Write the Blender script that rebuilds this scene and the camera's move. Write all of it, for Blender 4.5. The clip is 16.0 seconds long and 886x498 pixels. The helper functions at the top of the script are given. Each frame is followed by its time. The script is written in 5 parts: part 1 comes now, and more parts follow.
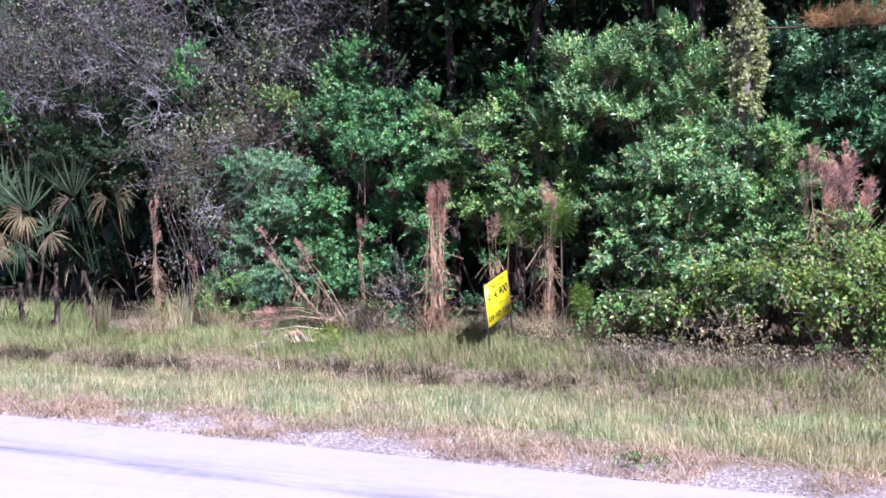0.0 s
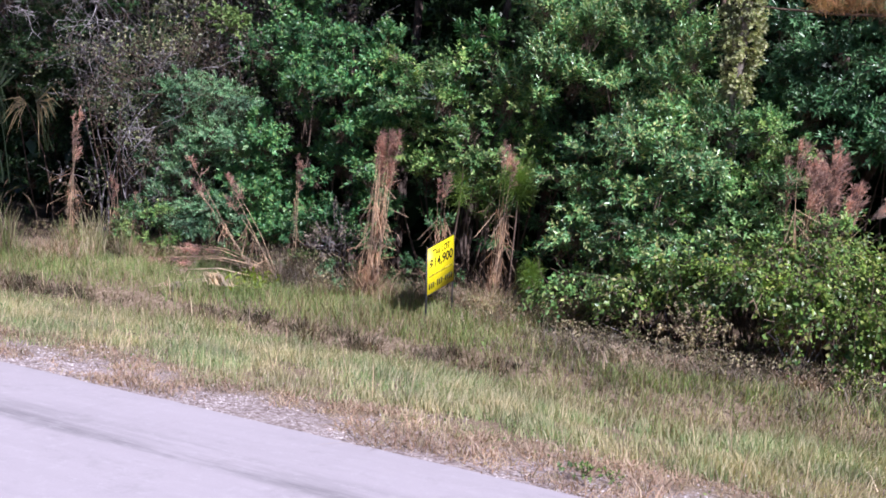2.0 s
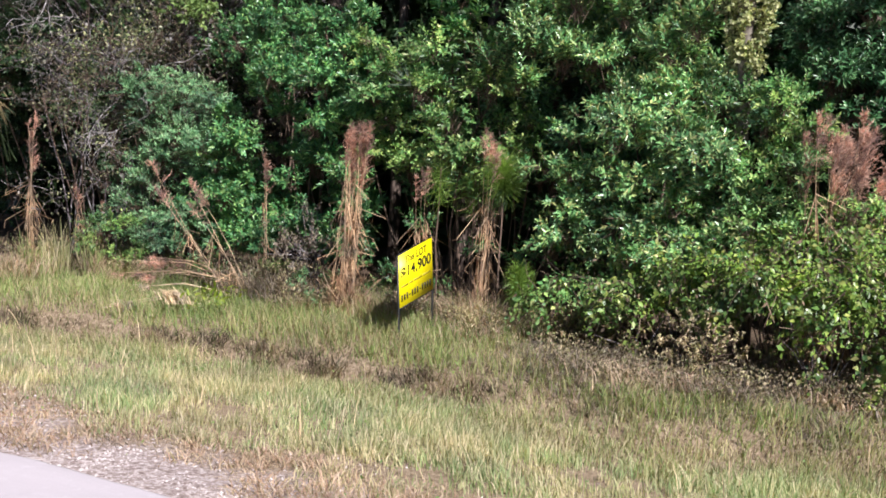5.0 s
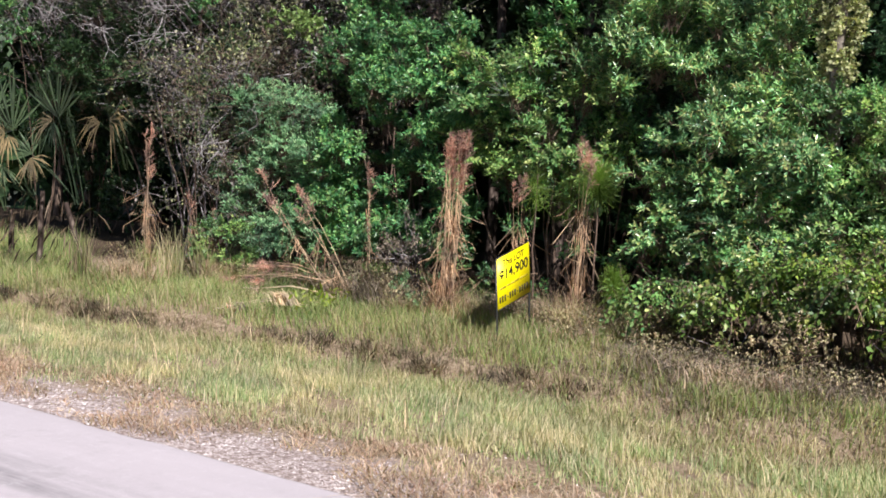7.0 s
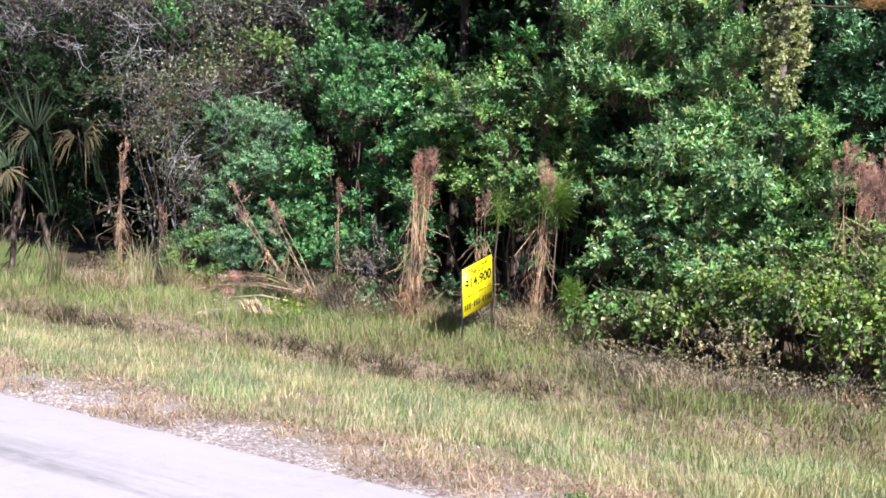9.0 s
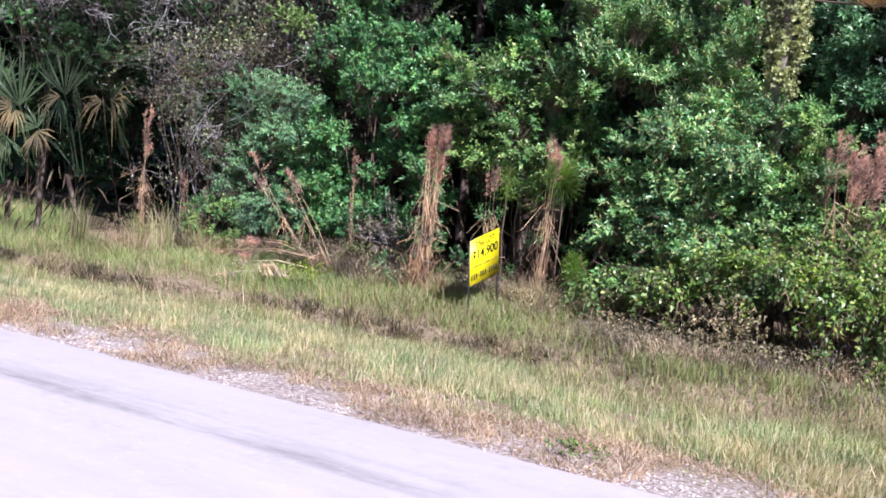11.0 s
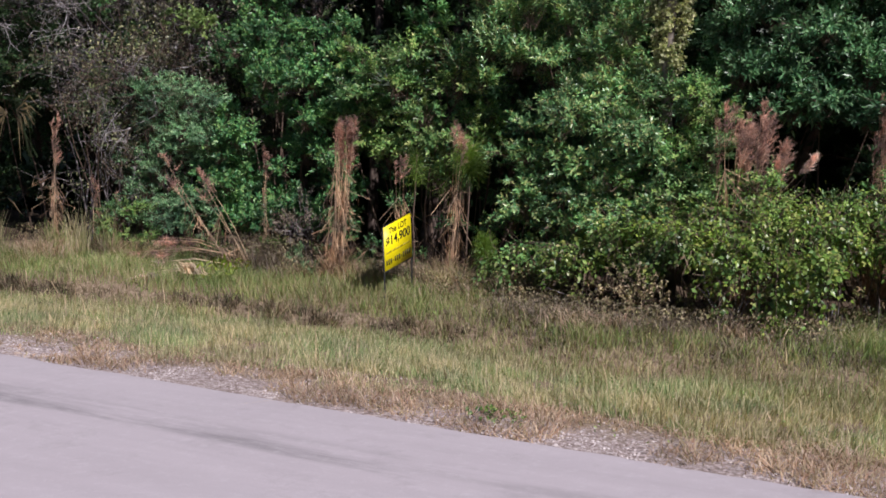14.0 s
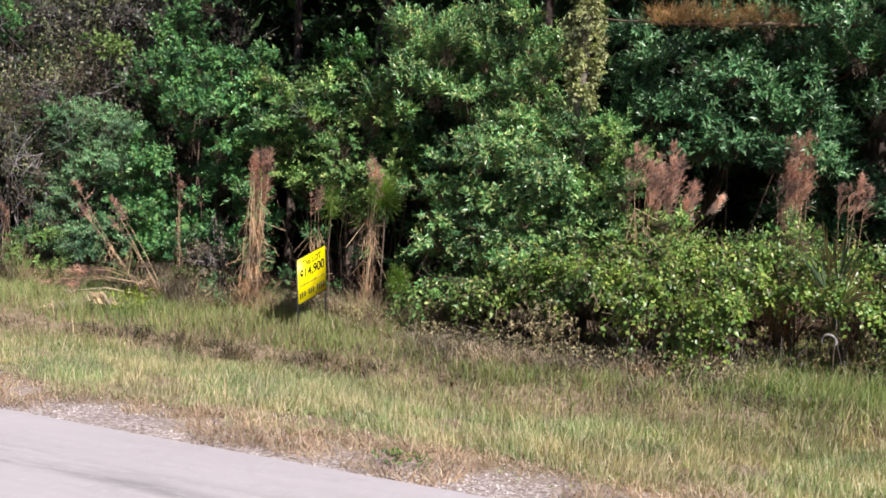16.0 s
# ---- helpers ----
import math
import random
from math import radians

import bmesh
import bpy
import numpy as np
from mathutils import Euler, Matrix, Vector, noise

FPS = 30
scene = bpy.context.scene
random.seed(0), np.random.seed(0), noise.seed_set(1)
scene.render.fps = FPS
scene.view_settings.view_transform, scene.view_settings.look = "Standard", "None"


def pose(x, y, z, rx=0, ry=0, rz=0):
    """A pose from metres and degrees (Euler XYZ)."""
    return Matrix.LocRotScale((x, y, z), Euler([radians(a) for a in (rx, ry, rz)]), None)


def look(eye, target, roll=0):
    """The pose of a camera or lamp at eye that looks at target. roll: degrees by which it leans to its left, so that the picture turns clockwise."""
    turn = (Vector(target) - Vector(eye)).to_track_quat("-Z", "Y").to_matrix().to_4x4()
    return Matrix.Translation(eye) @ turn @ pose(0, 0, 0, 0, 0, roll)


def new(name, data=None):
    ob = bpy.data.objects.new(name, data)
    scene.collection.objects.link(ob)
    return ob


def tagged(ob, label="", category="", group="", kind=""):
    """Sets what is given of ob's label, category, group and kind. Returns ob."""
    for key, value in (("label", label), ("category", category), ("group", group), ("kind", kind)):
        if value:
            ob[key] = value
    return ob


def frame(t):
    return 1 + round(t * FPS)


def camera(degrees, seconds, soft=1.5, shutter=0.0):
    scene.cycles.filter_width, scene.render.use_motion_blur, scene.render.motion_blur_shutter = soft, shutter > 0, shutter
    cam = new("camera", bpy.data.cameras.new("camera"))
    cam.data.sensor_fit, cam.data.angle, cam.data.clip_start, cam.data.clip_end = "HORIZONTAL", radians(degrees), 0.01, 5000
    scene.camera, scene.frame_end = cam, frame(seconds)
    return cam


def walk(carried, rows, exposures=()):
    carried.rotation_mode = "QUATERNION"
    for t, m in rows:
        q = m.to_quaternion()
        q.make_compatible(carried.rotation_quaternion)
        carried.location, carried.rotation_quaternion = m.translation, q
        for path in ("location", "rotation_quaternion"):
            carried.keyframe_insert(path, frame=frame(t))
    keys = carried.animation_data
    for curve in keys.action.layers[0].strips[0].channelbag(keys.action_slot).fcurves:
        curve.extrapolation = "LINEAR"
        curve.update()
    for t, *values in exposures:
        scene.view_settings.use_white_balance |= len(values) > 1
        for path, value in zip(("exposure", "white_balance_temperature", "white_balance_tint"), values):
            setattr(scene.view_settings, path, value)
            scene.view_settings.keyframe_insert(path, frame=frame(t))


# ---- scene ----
cam = camera(40.0, 16.0, 1.7)
PATH = [
    (0, (6.805, -3.072, 1.702), (2.424, 3.614, 1.380), -2.18),
    (0.5, (6.659, -2.886, 1.647), (2.263, 3.790, 1.305), -1.45),
    (1, (6.478, -2.652, 1.620), (2.103, 4.033, 1.218), 0.58),
    (1.5, (6.295, -2.397, 1.634), (2.057, 4.371, 1.152), 3.32),
    (2, (6.133, -2.129, 1.617), (2.114, 4.765, 1.055), 4.98),
    (2.5, (6.051, -1.928, 1.631), (2.277, 5.096, 0.975), 4.74),
    (3, (6.035, -1.670, 1.635), (2.443, 5.441, 0.901), 4.25),
    (3.5, (6.081, -1.397, 1.629), (2.641, 5.788, 0.889), 3.85),
    (4, (6.180, -1.098, 1.606), (2.833, 6.137, 0.927), 3.48),
    (4.5, (6.123, -0.851, 1.616), (2.769, 6.385, 0.994), 3.38),
    (5, (6.042, -0.520, 1.683), (1.690, 6.162, 1.039), 2.52),
    (5.2, (6.029, -0.541, 1.687), (1.255, 5.846, 1.041), 2.35),
    (5.5, (6.066, -0.587, 1.688), (1.000, 5.572, 1.047), 2.32),
    (6.1, (6.151, -0.695, 1.691), (1.114, 5.488, 1.059), 2.26),
    (7.3, (6.333, -0.927, 1.696), (1.505, 5.422, 1.086), 2.14),
    (7.5, (6.388, -0.961, 1.713), (1.563, 5.394, 1.133), 2.02),
    (8, (6.446, -1.095, 1.736), (1.680, 5.312, 1.238), 1.99),
    (8.5, (6.480, -1.345, 1.685), (1.818, 5.139, 1.213), 2.47),
    (8.7, (6.470, -1.407, 1.657), (1.847, 5.107, 1.200), 2.69),
    (10.8, (6.755, -1.957, 1.562), (2.152, 4.563, 1.009), 4.79),
    (11, (6.802, -1.956, 1.537), (2.176, 4.546, 0.961), 5.09),
    (11.5, (6.903, -1.980, 1.487), (2.252, 4.497, 0.846), 4.80),
    (12, (6.942, -2.156, 1.507), (2.355, 4.362, 0.818), 3.53),
    (12.5, (6.959, -2.310, 1.509), (2.492, 4.288, 0.785), 2.29),
    (13, (6.948, -2.366, 1.531), (2.613, 4.318, 0.801), 1.72),
    (13.5, (6.978, -2.328, 1.538), (2.738, 4.421, 0.854), 1.60),
    (14, (7.031, -2.289, 1.546), (2.883, 4.522, 0.920), 1.71),
    (14.5, (7.093, -2.278, 1.569), (3.055, 4.606, 1.026), 2.41),
    (15, (7.147, -2.209, 1.592), (3.196, 4.732, 1.125), 2.86),
    (15.5, (7.165, -2.209, 1.632), (3.325, 4.795, 1.184), 2.86),
    (16, (7.116, -2.289, 1.690), (3.404, 4.782, 1.217), 2.68),
]
walk(cam, [(t, look(eye, target, roll)) for t, eye, target, roll in PATH],
     [(0.0, 0.92, 5300, 28), (0.5, 0.9, 5180, 30), (1.0, 0.8, 5260, 28), (2.0, 0.44, 5700, 23), (2.5, 0.34, 5800, 22), (3.0, 0.44, 5880, 20), (4.0, 0.52, 6120, 15), (5.0, 0.67, 6280, 13), (7.5, 0.57, 6380, 12),
      (8.5, 0.88, 6080, 12), (11.0, 0.82, 5760, 18), (12.0, 0.34, 6020, 17), (13.0, 0.03, 6170, 20), (14.5, -0.09, 6280, 16), (15.0, 0.0, 6330, 14), (15.5, 0.12, 6420, 12), (16.0, 0.46, 6480, 11)])

# ---- light ----
SUN_EL, SUN_AZ = 42, 113
SUN_DIR = Vector((math.sin(radians(SUN_AZ)) * math.cos(radians(SUN_EL)),
                  math.cos(radians(SUN_AZ)) * math.cos(radians(SUN_EL)), math.sin(radians(SUN_EL))))
world = bpy.data.worlds.new("world")
scene.world = world
world.use_nodes = True
wt = world.node_tree
sky = wt.nodes.new("ShaderNodeTexSky")
sky.sky_type, sky.sun_disc = "NISHITA", False
sky.sun_elevation, sky.sun_rotation = radians(SUN_EL), radians(SUN_AZ)
sky.air_density, sky.dust_density = 0.7, 0.4
wt.nodes["Background"].inputs["Strength"].default_value = 0.05
wt.links.new(sky.outputs["Color"], wt.nodes["Background"].inputs["Color"])
sun = new("sun", bpy.data.lights.new("sun", "SUN"))
sun.data.energy, sun.data.angle, sun.data.color = 5.6, radians(0.5), (1.0, 0.96, 0.9)
sun.matrix_world = look(SUN_DIR * 60, (0, 0, 0))

# ---- materials ----


class Nodes:
    """A node material in the making."""

    def __init__(self, name, rough=0.6, spec=0.4):
        self.mat = bpy.data.materials.new(name)
        self.mat.use_nodes = True
        self.t = self.mat.node_tree
        self.b = self.t.nodes["Principled BSDF"]
        self.b.inputs["Roughness"].default_value = rough
        self.b.inputs["Specular IOR Level"].default_value = spec

    def add(self, kind, **values):
        n = self.t.nodes.new(kind)
        for k, v in values.items():
            n.inputs[k.replace("_", " ")].default_value = v
        return n

    def link(self, a, b):
        self.t.links.new(a, b)

    def place(self):
        return self.add("ShaderNodeNewGeometry").outputs["Position"]

    def noise(self, scale, detail=4.0, rough=0.6, vector=None):
        n = self.add("ShaderNodeTexNoise", Scale=scale, Detail=detail, Roughness=rough)
        self.link(vector if vector is not None else self.place(), n.inputs["Vector"])
        return n.outputs["Fac"]

    def ramp(self, fac, stops):
        r = self.t.nodes.new("ShaderNodeValToRGB")
        e = r.color_ramp.elements
        while len(e) < len(stops):
            e.new(0.5)
        for el, (p, c) in zip(e, stops):
            el.position, el.color = p, (*c, 1) if len(c) == 3 else c
        self.link(fac, r.inputs["Fac"])
        return r.outputs["Color"]

    def mix(self, fac, a, b, mode="MIX"):
        m = self.t.nodes.new("ShaderNodeMix")
        m.data_type, m.blend_type = "RGBA", mode
        for v, s in ((fac, 0), (a, 6), (b, 7)):
            if isinstance(v, (int, float)):
                m.inputs[s].default_value = v
            elif isinstance(v, tuple):
                m.inputs[s].default_value = (*v, 1)
            else:
                self.link(v, m.inputs[s])
        return m.outputs[2]

    def math(self, op, a, b=0.0):
        m = self.t.nodes.new("ShaderNodeMath")
        m.operation = op
        for i, v in enumerate((a, b)):
            if isinstance(v, (int, float)):
                m.inputs[i].default_value = v
            else:
                self.link(v, m.inputs[i])
        return m.outputs[0]

    def axis(self, which):
        s = self.t.nodes.new("ShaderNodeSeparateXYZ")
        self.link(self.place(), s.inputs[0])
        return s.outputs[which]

    def smooth(self, v, lo, hi):
        m = self.t.nodes.new("ShaderNodeMapRange")
        m.interpolation_type = "SMOOTHSTEP"
        m.inputs["From Min"].default_value, m.inputs["From Max"].default_value = lo, hi
        self.link(v, m.inputs["Value"])
        return m.outputs["Result"]

    def base(self, c):
        self.link(c, self.b.inputs["Base Color"])
        return self

    def bump(self, h, strength=0.5, distance=0.01):
        n = self.add("ShaderNodeBump", Strength=strength, Distance=distance)
        self.link(h, n.inputs["Height"])
        self.link(n.outputs["Normal"], self.b.inputs["Normal"])
        return self

    def translucent(self, c, amount):
        t = self.t.nodes.new("ShaderNodeBsdfTranslucent")
        self.link(c, t.inputs["Color"])
        m = self.t.nodes.new("ShaderNodeMixShader")
        m.inputs[0].default_value = amount
        self.link(self.b.outputs[0], m.inputs[1])
        self.link(t.outputs[0], m.inputs[2])
        self.link(m.outputs[0], self.t.nodes["Material Output"].inputs["Surface"])
        return self


def leafy(name, colours, rough=0.4, spec=0.5, through_light=0.3, patch=1.8, other=None, swing=1.0, glow=(1.3, 1.35, 0.7)):
    """Foliage: each leaf has a colour of its own, and whole sprays drift lighter or darker, or to another palette."""
    m = Nodes(name, rough, spec)
    own = m.add("ShaderNodeNewGeometry").outputs["Random Per Island"]
    stops = lambda k: [(i / max(len(k) - 1, 1), c_) for i, c_ in enumerate(k)]
    c = m.ramp(own, stops(colours))
    if other:
        c = m.mix(m.smooth(m.noise(patch * 0.7, 3.0), 0.42, 0.58), c, m.ramp(own, stops(other)))
    drift = m.smooth(m.noise(patch, 3.0), 0.5 - 0.18 / swing, 0.5 + 0.18 / swing) if swing >= 1 else m.smooth(m.noise(patch, 3.0), 0.0, 1.0)
    c = m.mix(drift, m.mix(1.0, c, (0.46, 0.49, 0.51), "MULTIPLY"), m.mix(1.0, c, (1.55, 1.52, 1.3), "MULTIPLY"))
    m.base(c).translucent(m.mix(1.0, c, glow, "MULTIPLY"), through_light)
    return m.mat


def plain(name, colour, rough=0.6, spec=0.4, vary=0.25, scale=30.0, metal=0.0):
    m = Nodes(name, rough, spec)
    c = m.mix(m.noise(scale), tuple(v * (1 - vary) for v in colour), tuple(v * (1 + vary) for v in colour))
    m.base(c).bump(m.noise(scale * 3), 0.3, 0.004)
    m.b.inputs["Metallic"].default_value = metal
    return m.mat


DRYLEAF = leafy("dry purple-grey leaf", [(0.11, 0.088, 0.082), (0.18, 0.145, 0.135), (0.29, 0.24, 0.225), (0.15, 0.145, 0.085)], 0.55, 0.3, 0.15, 3.0)
LITTER = leafy("dead weed litter", [(0.184, 0.136, 0.124), (0.264, 0.208, 0.192), (0.36, 0.3, 0.28), (0.136, 0.096, 0.08), (0.16, 0.152, 0.08)], 0.6, 0.25, 0.15, 2.0, swing=0.5)
MYRTLE = leafy("myrtle leaf", [(0.03, 0.115, 0.05), (0.055, 0.175, 0.07), (0.09, 0.24, 0.095), (0.14, 0.3, 0.115), (0.25, 0.39, 0.14)], 0.36, 0.5, 0.12, 2.2)
FEATHER = leafy("feathery blue-green leaf", [(0.065, 0.165, 0.09), (0.115, 0.26, 0.14), (0.19, 0.36, 0.2), (0.36, 0.5, 0.31)], 0.42, 0.45, 0.15, 2.6)
GOLD = leafy("yellow-green leaf", [(0.075, 0.175, 0.06), (0.13, 0.26, 0.08), (0.2, 0.34, 0.1), (0.3, 0.42, 0.13), (0.42, 0.46, 0.2)], 0.4, 0.45, 0.18, 2.6, [(0.055, 0.16, 0.065), (0.1, 0.24, 0.09), (0.16, 0.32, 0.12), (0.26, 0.38, 0.16)])
# dark green of the right-hand shrubs; also paints shade on lower pepper boughs
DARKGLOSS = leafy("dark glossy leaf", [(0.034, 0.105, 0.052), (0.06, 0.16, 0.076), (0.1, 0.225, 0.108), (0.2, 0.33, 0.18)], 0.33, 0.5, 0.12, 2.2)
GLOSSY = leafy("pepper leaf", [(0.05, 0.15, 0.06), (0.09, 0.23, 0.095), (0.145, 0.31, 0.135), (0.21, 0.39, 0.17), (0.34, 0.48, 0.21), (0.44, 0.41, 0.19)], 0.3, 0.6, 0.15, 2.2)
VINE = leafy("vine leaf", [(0.088, 0.176, 0.0396), (0.132, 0.238, 0.0484), (0.176, 0.29, 0.0572), (0.229, 0.334, 0.066), (0.29, 0.37, 0.0836), (0.37, 0.396, 0.123)], 0.36, 0.5, 0.22, 3.4, [(0.066, 0.141, 0.044), (0.0968, 0.189, 0.0528), (0.136, 0.238, 0.0616), (0.185, 0.273, 0.0748), (0.255, 0.238, 0.0968)])
HERB = leafy("verge herb", [(0.12, 0.2, 0.07), (0.17, 0.26, 0.09), (0.23, 0.31, 0.11)], 0.5, 0.3, 0.25, 2.0)
# the pale grey stop (0.34) paints glints onto single leaves
OLIVE = leafy("small olive leaf", [(0.03, 0.023, 0.025), (0.055, 0.043, 0.047), (0.095, 0.08, 0.087), (0.34, 0.31, 0.33), (0.05, 0.034, 0.034), (0.09, 0.058, 0.053)], 0.5, 0.4, 0.2, 1.6, [(0.042, 0.07, 0.034), (0.08, 0.12, 0.052), (0.14, 0.185, 0.085), (0.36, 0.35, 0.22), (0.18, 0.225, 0.105)])
# leaves inside the wood: this near-black green has the shade in it
SHADEDARK = leafy("shade-darkened leaf", [(0.015, 0.036, 0.016), (0.025, 0.056, 0.024), (0.036, 0.072, 0.03), (0.046, 0.086, 0.032)], 0.42, 0.3, 0.12)
BLOND = leafy("creeper leaf", [(0.22, 0.26, 0.11), (0.33, 0.35, 0.18), (0.46, 0.45, 0.3), (0.13, 0.2, 0.07)], 0.5, 0.3, 0.25, 4.0)
NEEDLE = leafy("pine needle", [(0.09, 0.17, 0.035), (0.14, 0.24, 0.045), (0.22, 0.31, 0.075)], 0.45, 0.35, 0.3)
RUST = leafy("dead needle", [(0.2, 0.1, 0.055), (0.28, 0.15, 0.085), (0.36, 0.22, 0.13), (0.17, 0.16, 0.07)], 0.6, 0.2, 0.3)
RUSSET = leafy("russet leaf", [(0.1, 0.07, 0.045), (0.17, 0.115, 0.075), (0.26, 0.18, 0.12), (0.12, 0.15, 0.05), (0.17, 0.21, 0.07), (0.06, 0.045, 0.03)], 0.55, 0.3, 0.15, 3.0)
WITHERED = leafy("withered leaf", [(0.19, 0.14, 0.1), (0.29, 0.22, 0.16), (0.4, 0.32, 0.25), (0.22, 0.22, 0.1), (0.5, 0.43, 0.34)], 0.55, 0.3, 0.2, 3.0)
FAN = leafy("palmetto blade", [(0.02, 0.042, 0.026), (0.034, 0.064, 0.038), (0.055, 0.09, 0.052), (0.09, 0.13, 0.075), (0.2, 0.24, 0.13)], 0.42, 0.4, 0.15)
FANDRY = leafy("dry palmetto blade", [(0.2, 0.24, 0.1), (0.38, 0.38, 0.19), (0.56, 0.53, 0.31), (0.22, 0.16, 0.1), (0.12, 0.17, 0.06), (0.48, 0.48, 0.26)], 0.55, 0.25, 0.2)
DEADFROND = leafy("dead palmetto blade", [(0.05, 0.036, 0.03), (0.09, 0.062, 0.05), (0.15, 0.105, 0.085), (0.22, 0.16, 0.125), (0.04, 0.03, 0.022), (0.06, 0.06, 0.035)], 0.6, 0.25, 0.1, 3.0)
PLUME = leafy("seed plume", [(0.4, 0.22, 0.19), (0.54, 0.335, 0.3), (0.7, 0.49, 0.45), (0.3, 0.15, 0.125)], 0.7, 0.2, 0.4, 5.0, glow=(1.15, 1.05, 1.0))
PALEPLUME = leafy("pale seed plume", [(0.62, 0.45, 0.44), (0.72, 0.56, 0.54), (0.8, 0.66, 0.63)], 0.7, 0.2, 0.4, 5.0, glow=(1.15, 1.05, 1.0))
REDPLUME = leafy("red seed plume", [(0.31, 0.165, 0.14), (0.43, 0.25, 0.215), (0.58, 0.4, 0.36), (0.22, 0.11, 0.092)], 0.7, 0.2, 0.4, 5.0, glow=(1.15, 1.05, 1.0))
STRAW = leafy("dry stem", [(0.28, 0.165, 0.115), (0.38, 0.24, 0.175), (0.54, 0.39, 0.29), (0.15, 0.078, 0.056)], 0.65, 0.25, 0.2, 5.0, glow=(1.15, 1.05, 1.0))
PALESTRAW = leafy("pale straw", [(0.5, 0.375, 0.28), (0.62, 0.49, 0.385), (0.42, 0.295, 0.215)], 0.65, 0.25, 0.12, 5.0)
VERGE = leafy("verge grass", [(0.159, 0.228, 0.111), (0.217, 0.297, 0.148), (0.286, 0.355, 0.191), (0.371, 0.403, 0.239), (0.53, 0.493, 0.35), (0.7, 0.609, 0.498)], 0.55, 0.3, 0.35, 1.6, [(0.254, 0.265, 0.138), (0.35, 0.339, 0.191), (0.466, 0.413, 0.276), (0.594, 0.509, 0.371), (0.721, 0.615, 0.488)], swing=0.5)
MEADOW = leafy("meadow grass", [(0.143, 0.22, 0.0825), (0.209, 0.297, 0.11), (0.286, 0.352, 0.143), (0.396, 0.396, 0.209), (0.55, 0.44, 0.319), (0.33, 0.231, 0.165)], 0.55, 0.3, 0.35, 1.1, [(0.132, 0.209, 0.077), (0.187, 0.275, 0.099), (0.253, 0.33, 0.121), (0.33, 0.363, 0.165), (0.44, 0.396, 0.242)], swing=0.5)
WEED = leafy("ditch weed", [(0.168, 0.216, 0.09), (0.24, 0.276, 0.12), (0.324, 0.312, 0.168), (0.48, 0.408, 0.3), (0.24, 0.156, 0.12), (0.204, 0.288, 0.102)], 0.6, 0.25, 0.3, 1.6, swing=0.5)
THATCH = leafy("dead thatch", [(0.36, 0.225, 0.185), (0.48, 0.33, 0.28), (0.62, 0.49, 0.44), (0.27, 0.23, 0.13)], 0.65, 0.25, 0.25, 1.8, swing=0.5)
FRINGE = leafy("dry fringe weed", [(0.3, 0.2, 0.16), (0.4, 0.28, 0.225), (0.5, 0.38, 0.31), (0.22, 0.15, 0.12), (0.2, 0.24, 0.1), (0.28, 0.3, 0.14)], 0.6, 0.25, 0.25, 1.6)
BANK = leafy("brown bank weed", [(0.07, 0.05, 0.036), (0.13, 0.09, 0.065), (0.2, 0.14, 0.105), (0.11, 0.13, 0.055), (0.33, 0.25, 0.19)], 0.6, 0.25, 0.2, 2.0)
LIME = leafy("lime sprout", [(0.22, 0.3, 0.04), (0.32, 0.38, 0.06), (0.15, 0.25, 0.03)], 0.45, 0.4, 0.35)

bark = Nodes("grey twig bark", 0.8, 0.2)
bark.base(bark.ramp(bark.noise(14.0), [(0.36, (0.045, 0.035, 0.038)), (0.5, (0.12, 0.1, 0.108)), (0.66, (0.4, 0.37, 0.385))])).bump(bark.noise(60.0), 0.5, 0.004)
TWIG = bark.mat
bark = Nodes("brown stem bark", 0.8, 0.2)
bark.base(bark.ramp(bark.noise(18.0), [(0.25, (0.07, 0.05, 0.04)), (0.6, (0.16, 0.11, 0.085)), (0.85, (0.25, 0.19, 0.15))])).bump(bark.noise(70.0), 0.5, 0.004)
STEM = bark.mat
bark = Nodes("pine bark", 0.85, 0.2)
stretch = bark.add("ShaderNodeMapping")
stretch.inputs["Scale"].default_value = (1, 1, 0.35)
bark.link(bark.place(), stretch.inputs["Vector"])
cells = bark.add("ShaderNodeTexVoronoi", Scale=22.0)
bark.link(stretch.outputs[0], cells.inputs["Vector"])
bark.base(bark.mix(bark.smooth(cells.outputs["Distance"], 0.1, 0.6), (0.17, 0.13, 0.11), (0.05, 0.035, 0.03))).bump(cells.outputs["Distance"], 0.9, 0.02)
BARK = bark.mat
bark = Nodes("pale lichened bark", 0.85, 0.2)
bark.base(bark.ramp(bark.noise(9.0), [(0.3, (0.11, 0.09, 0.075)), (0.55, (0.24, 0.21, 0.18)), (0.75, (0.4, 0.36, 0.31))])).bump(bark.noise(40.0), 0.8, 0.01)
PALEBARK = bark.mat
bark = Nodes("bleached dead wood", 0.8, 0.2)
bark.base(bark.ramp(bark.noise(12.0), [(0.35, (0.16, 0.14, 0.14)), (0.6, (0.44, 0.41, 0.42))])).bump(bark.noise(60.0), 0.4, 0.003)
BLEACHED = bark.mat

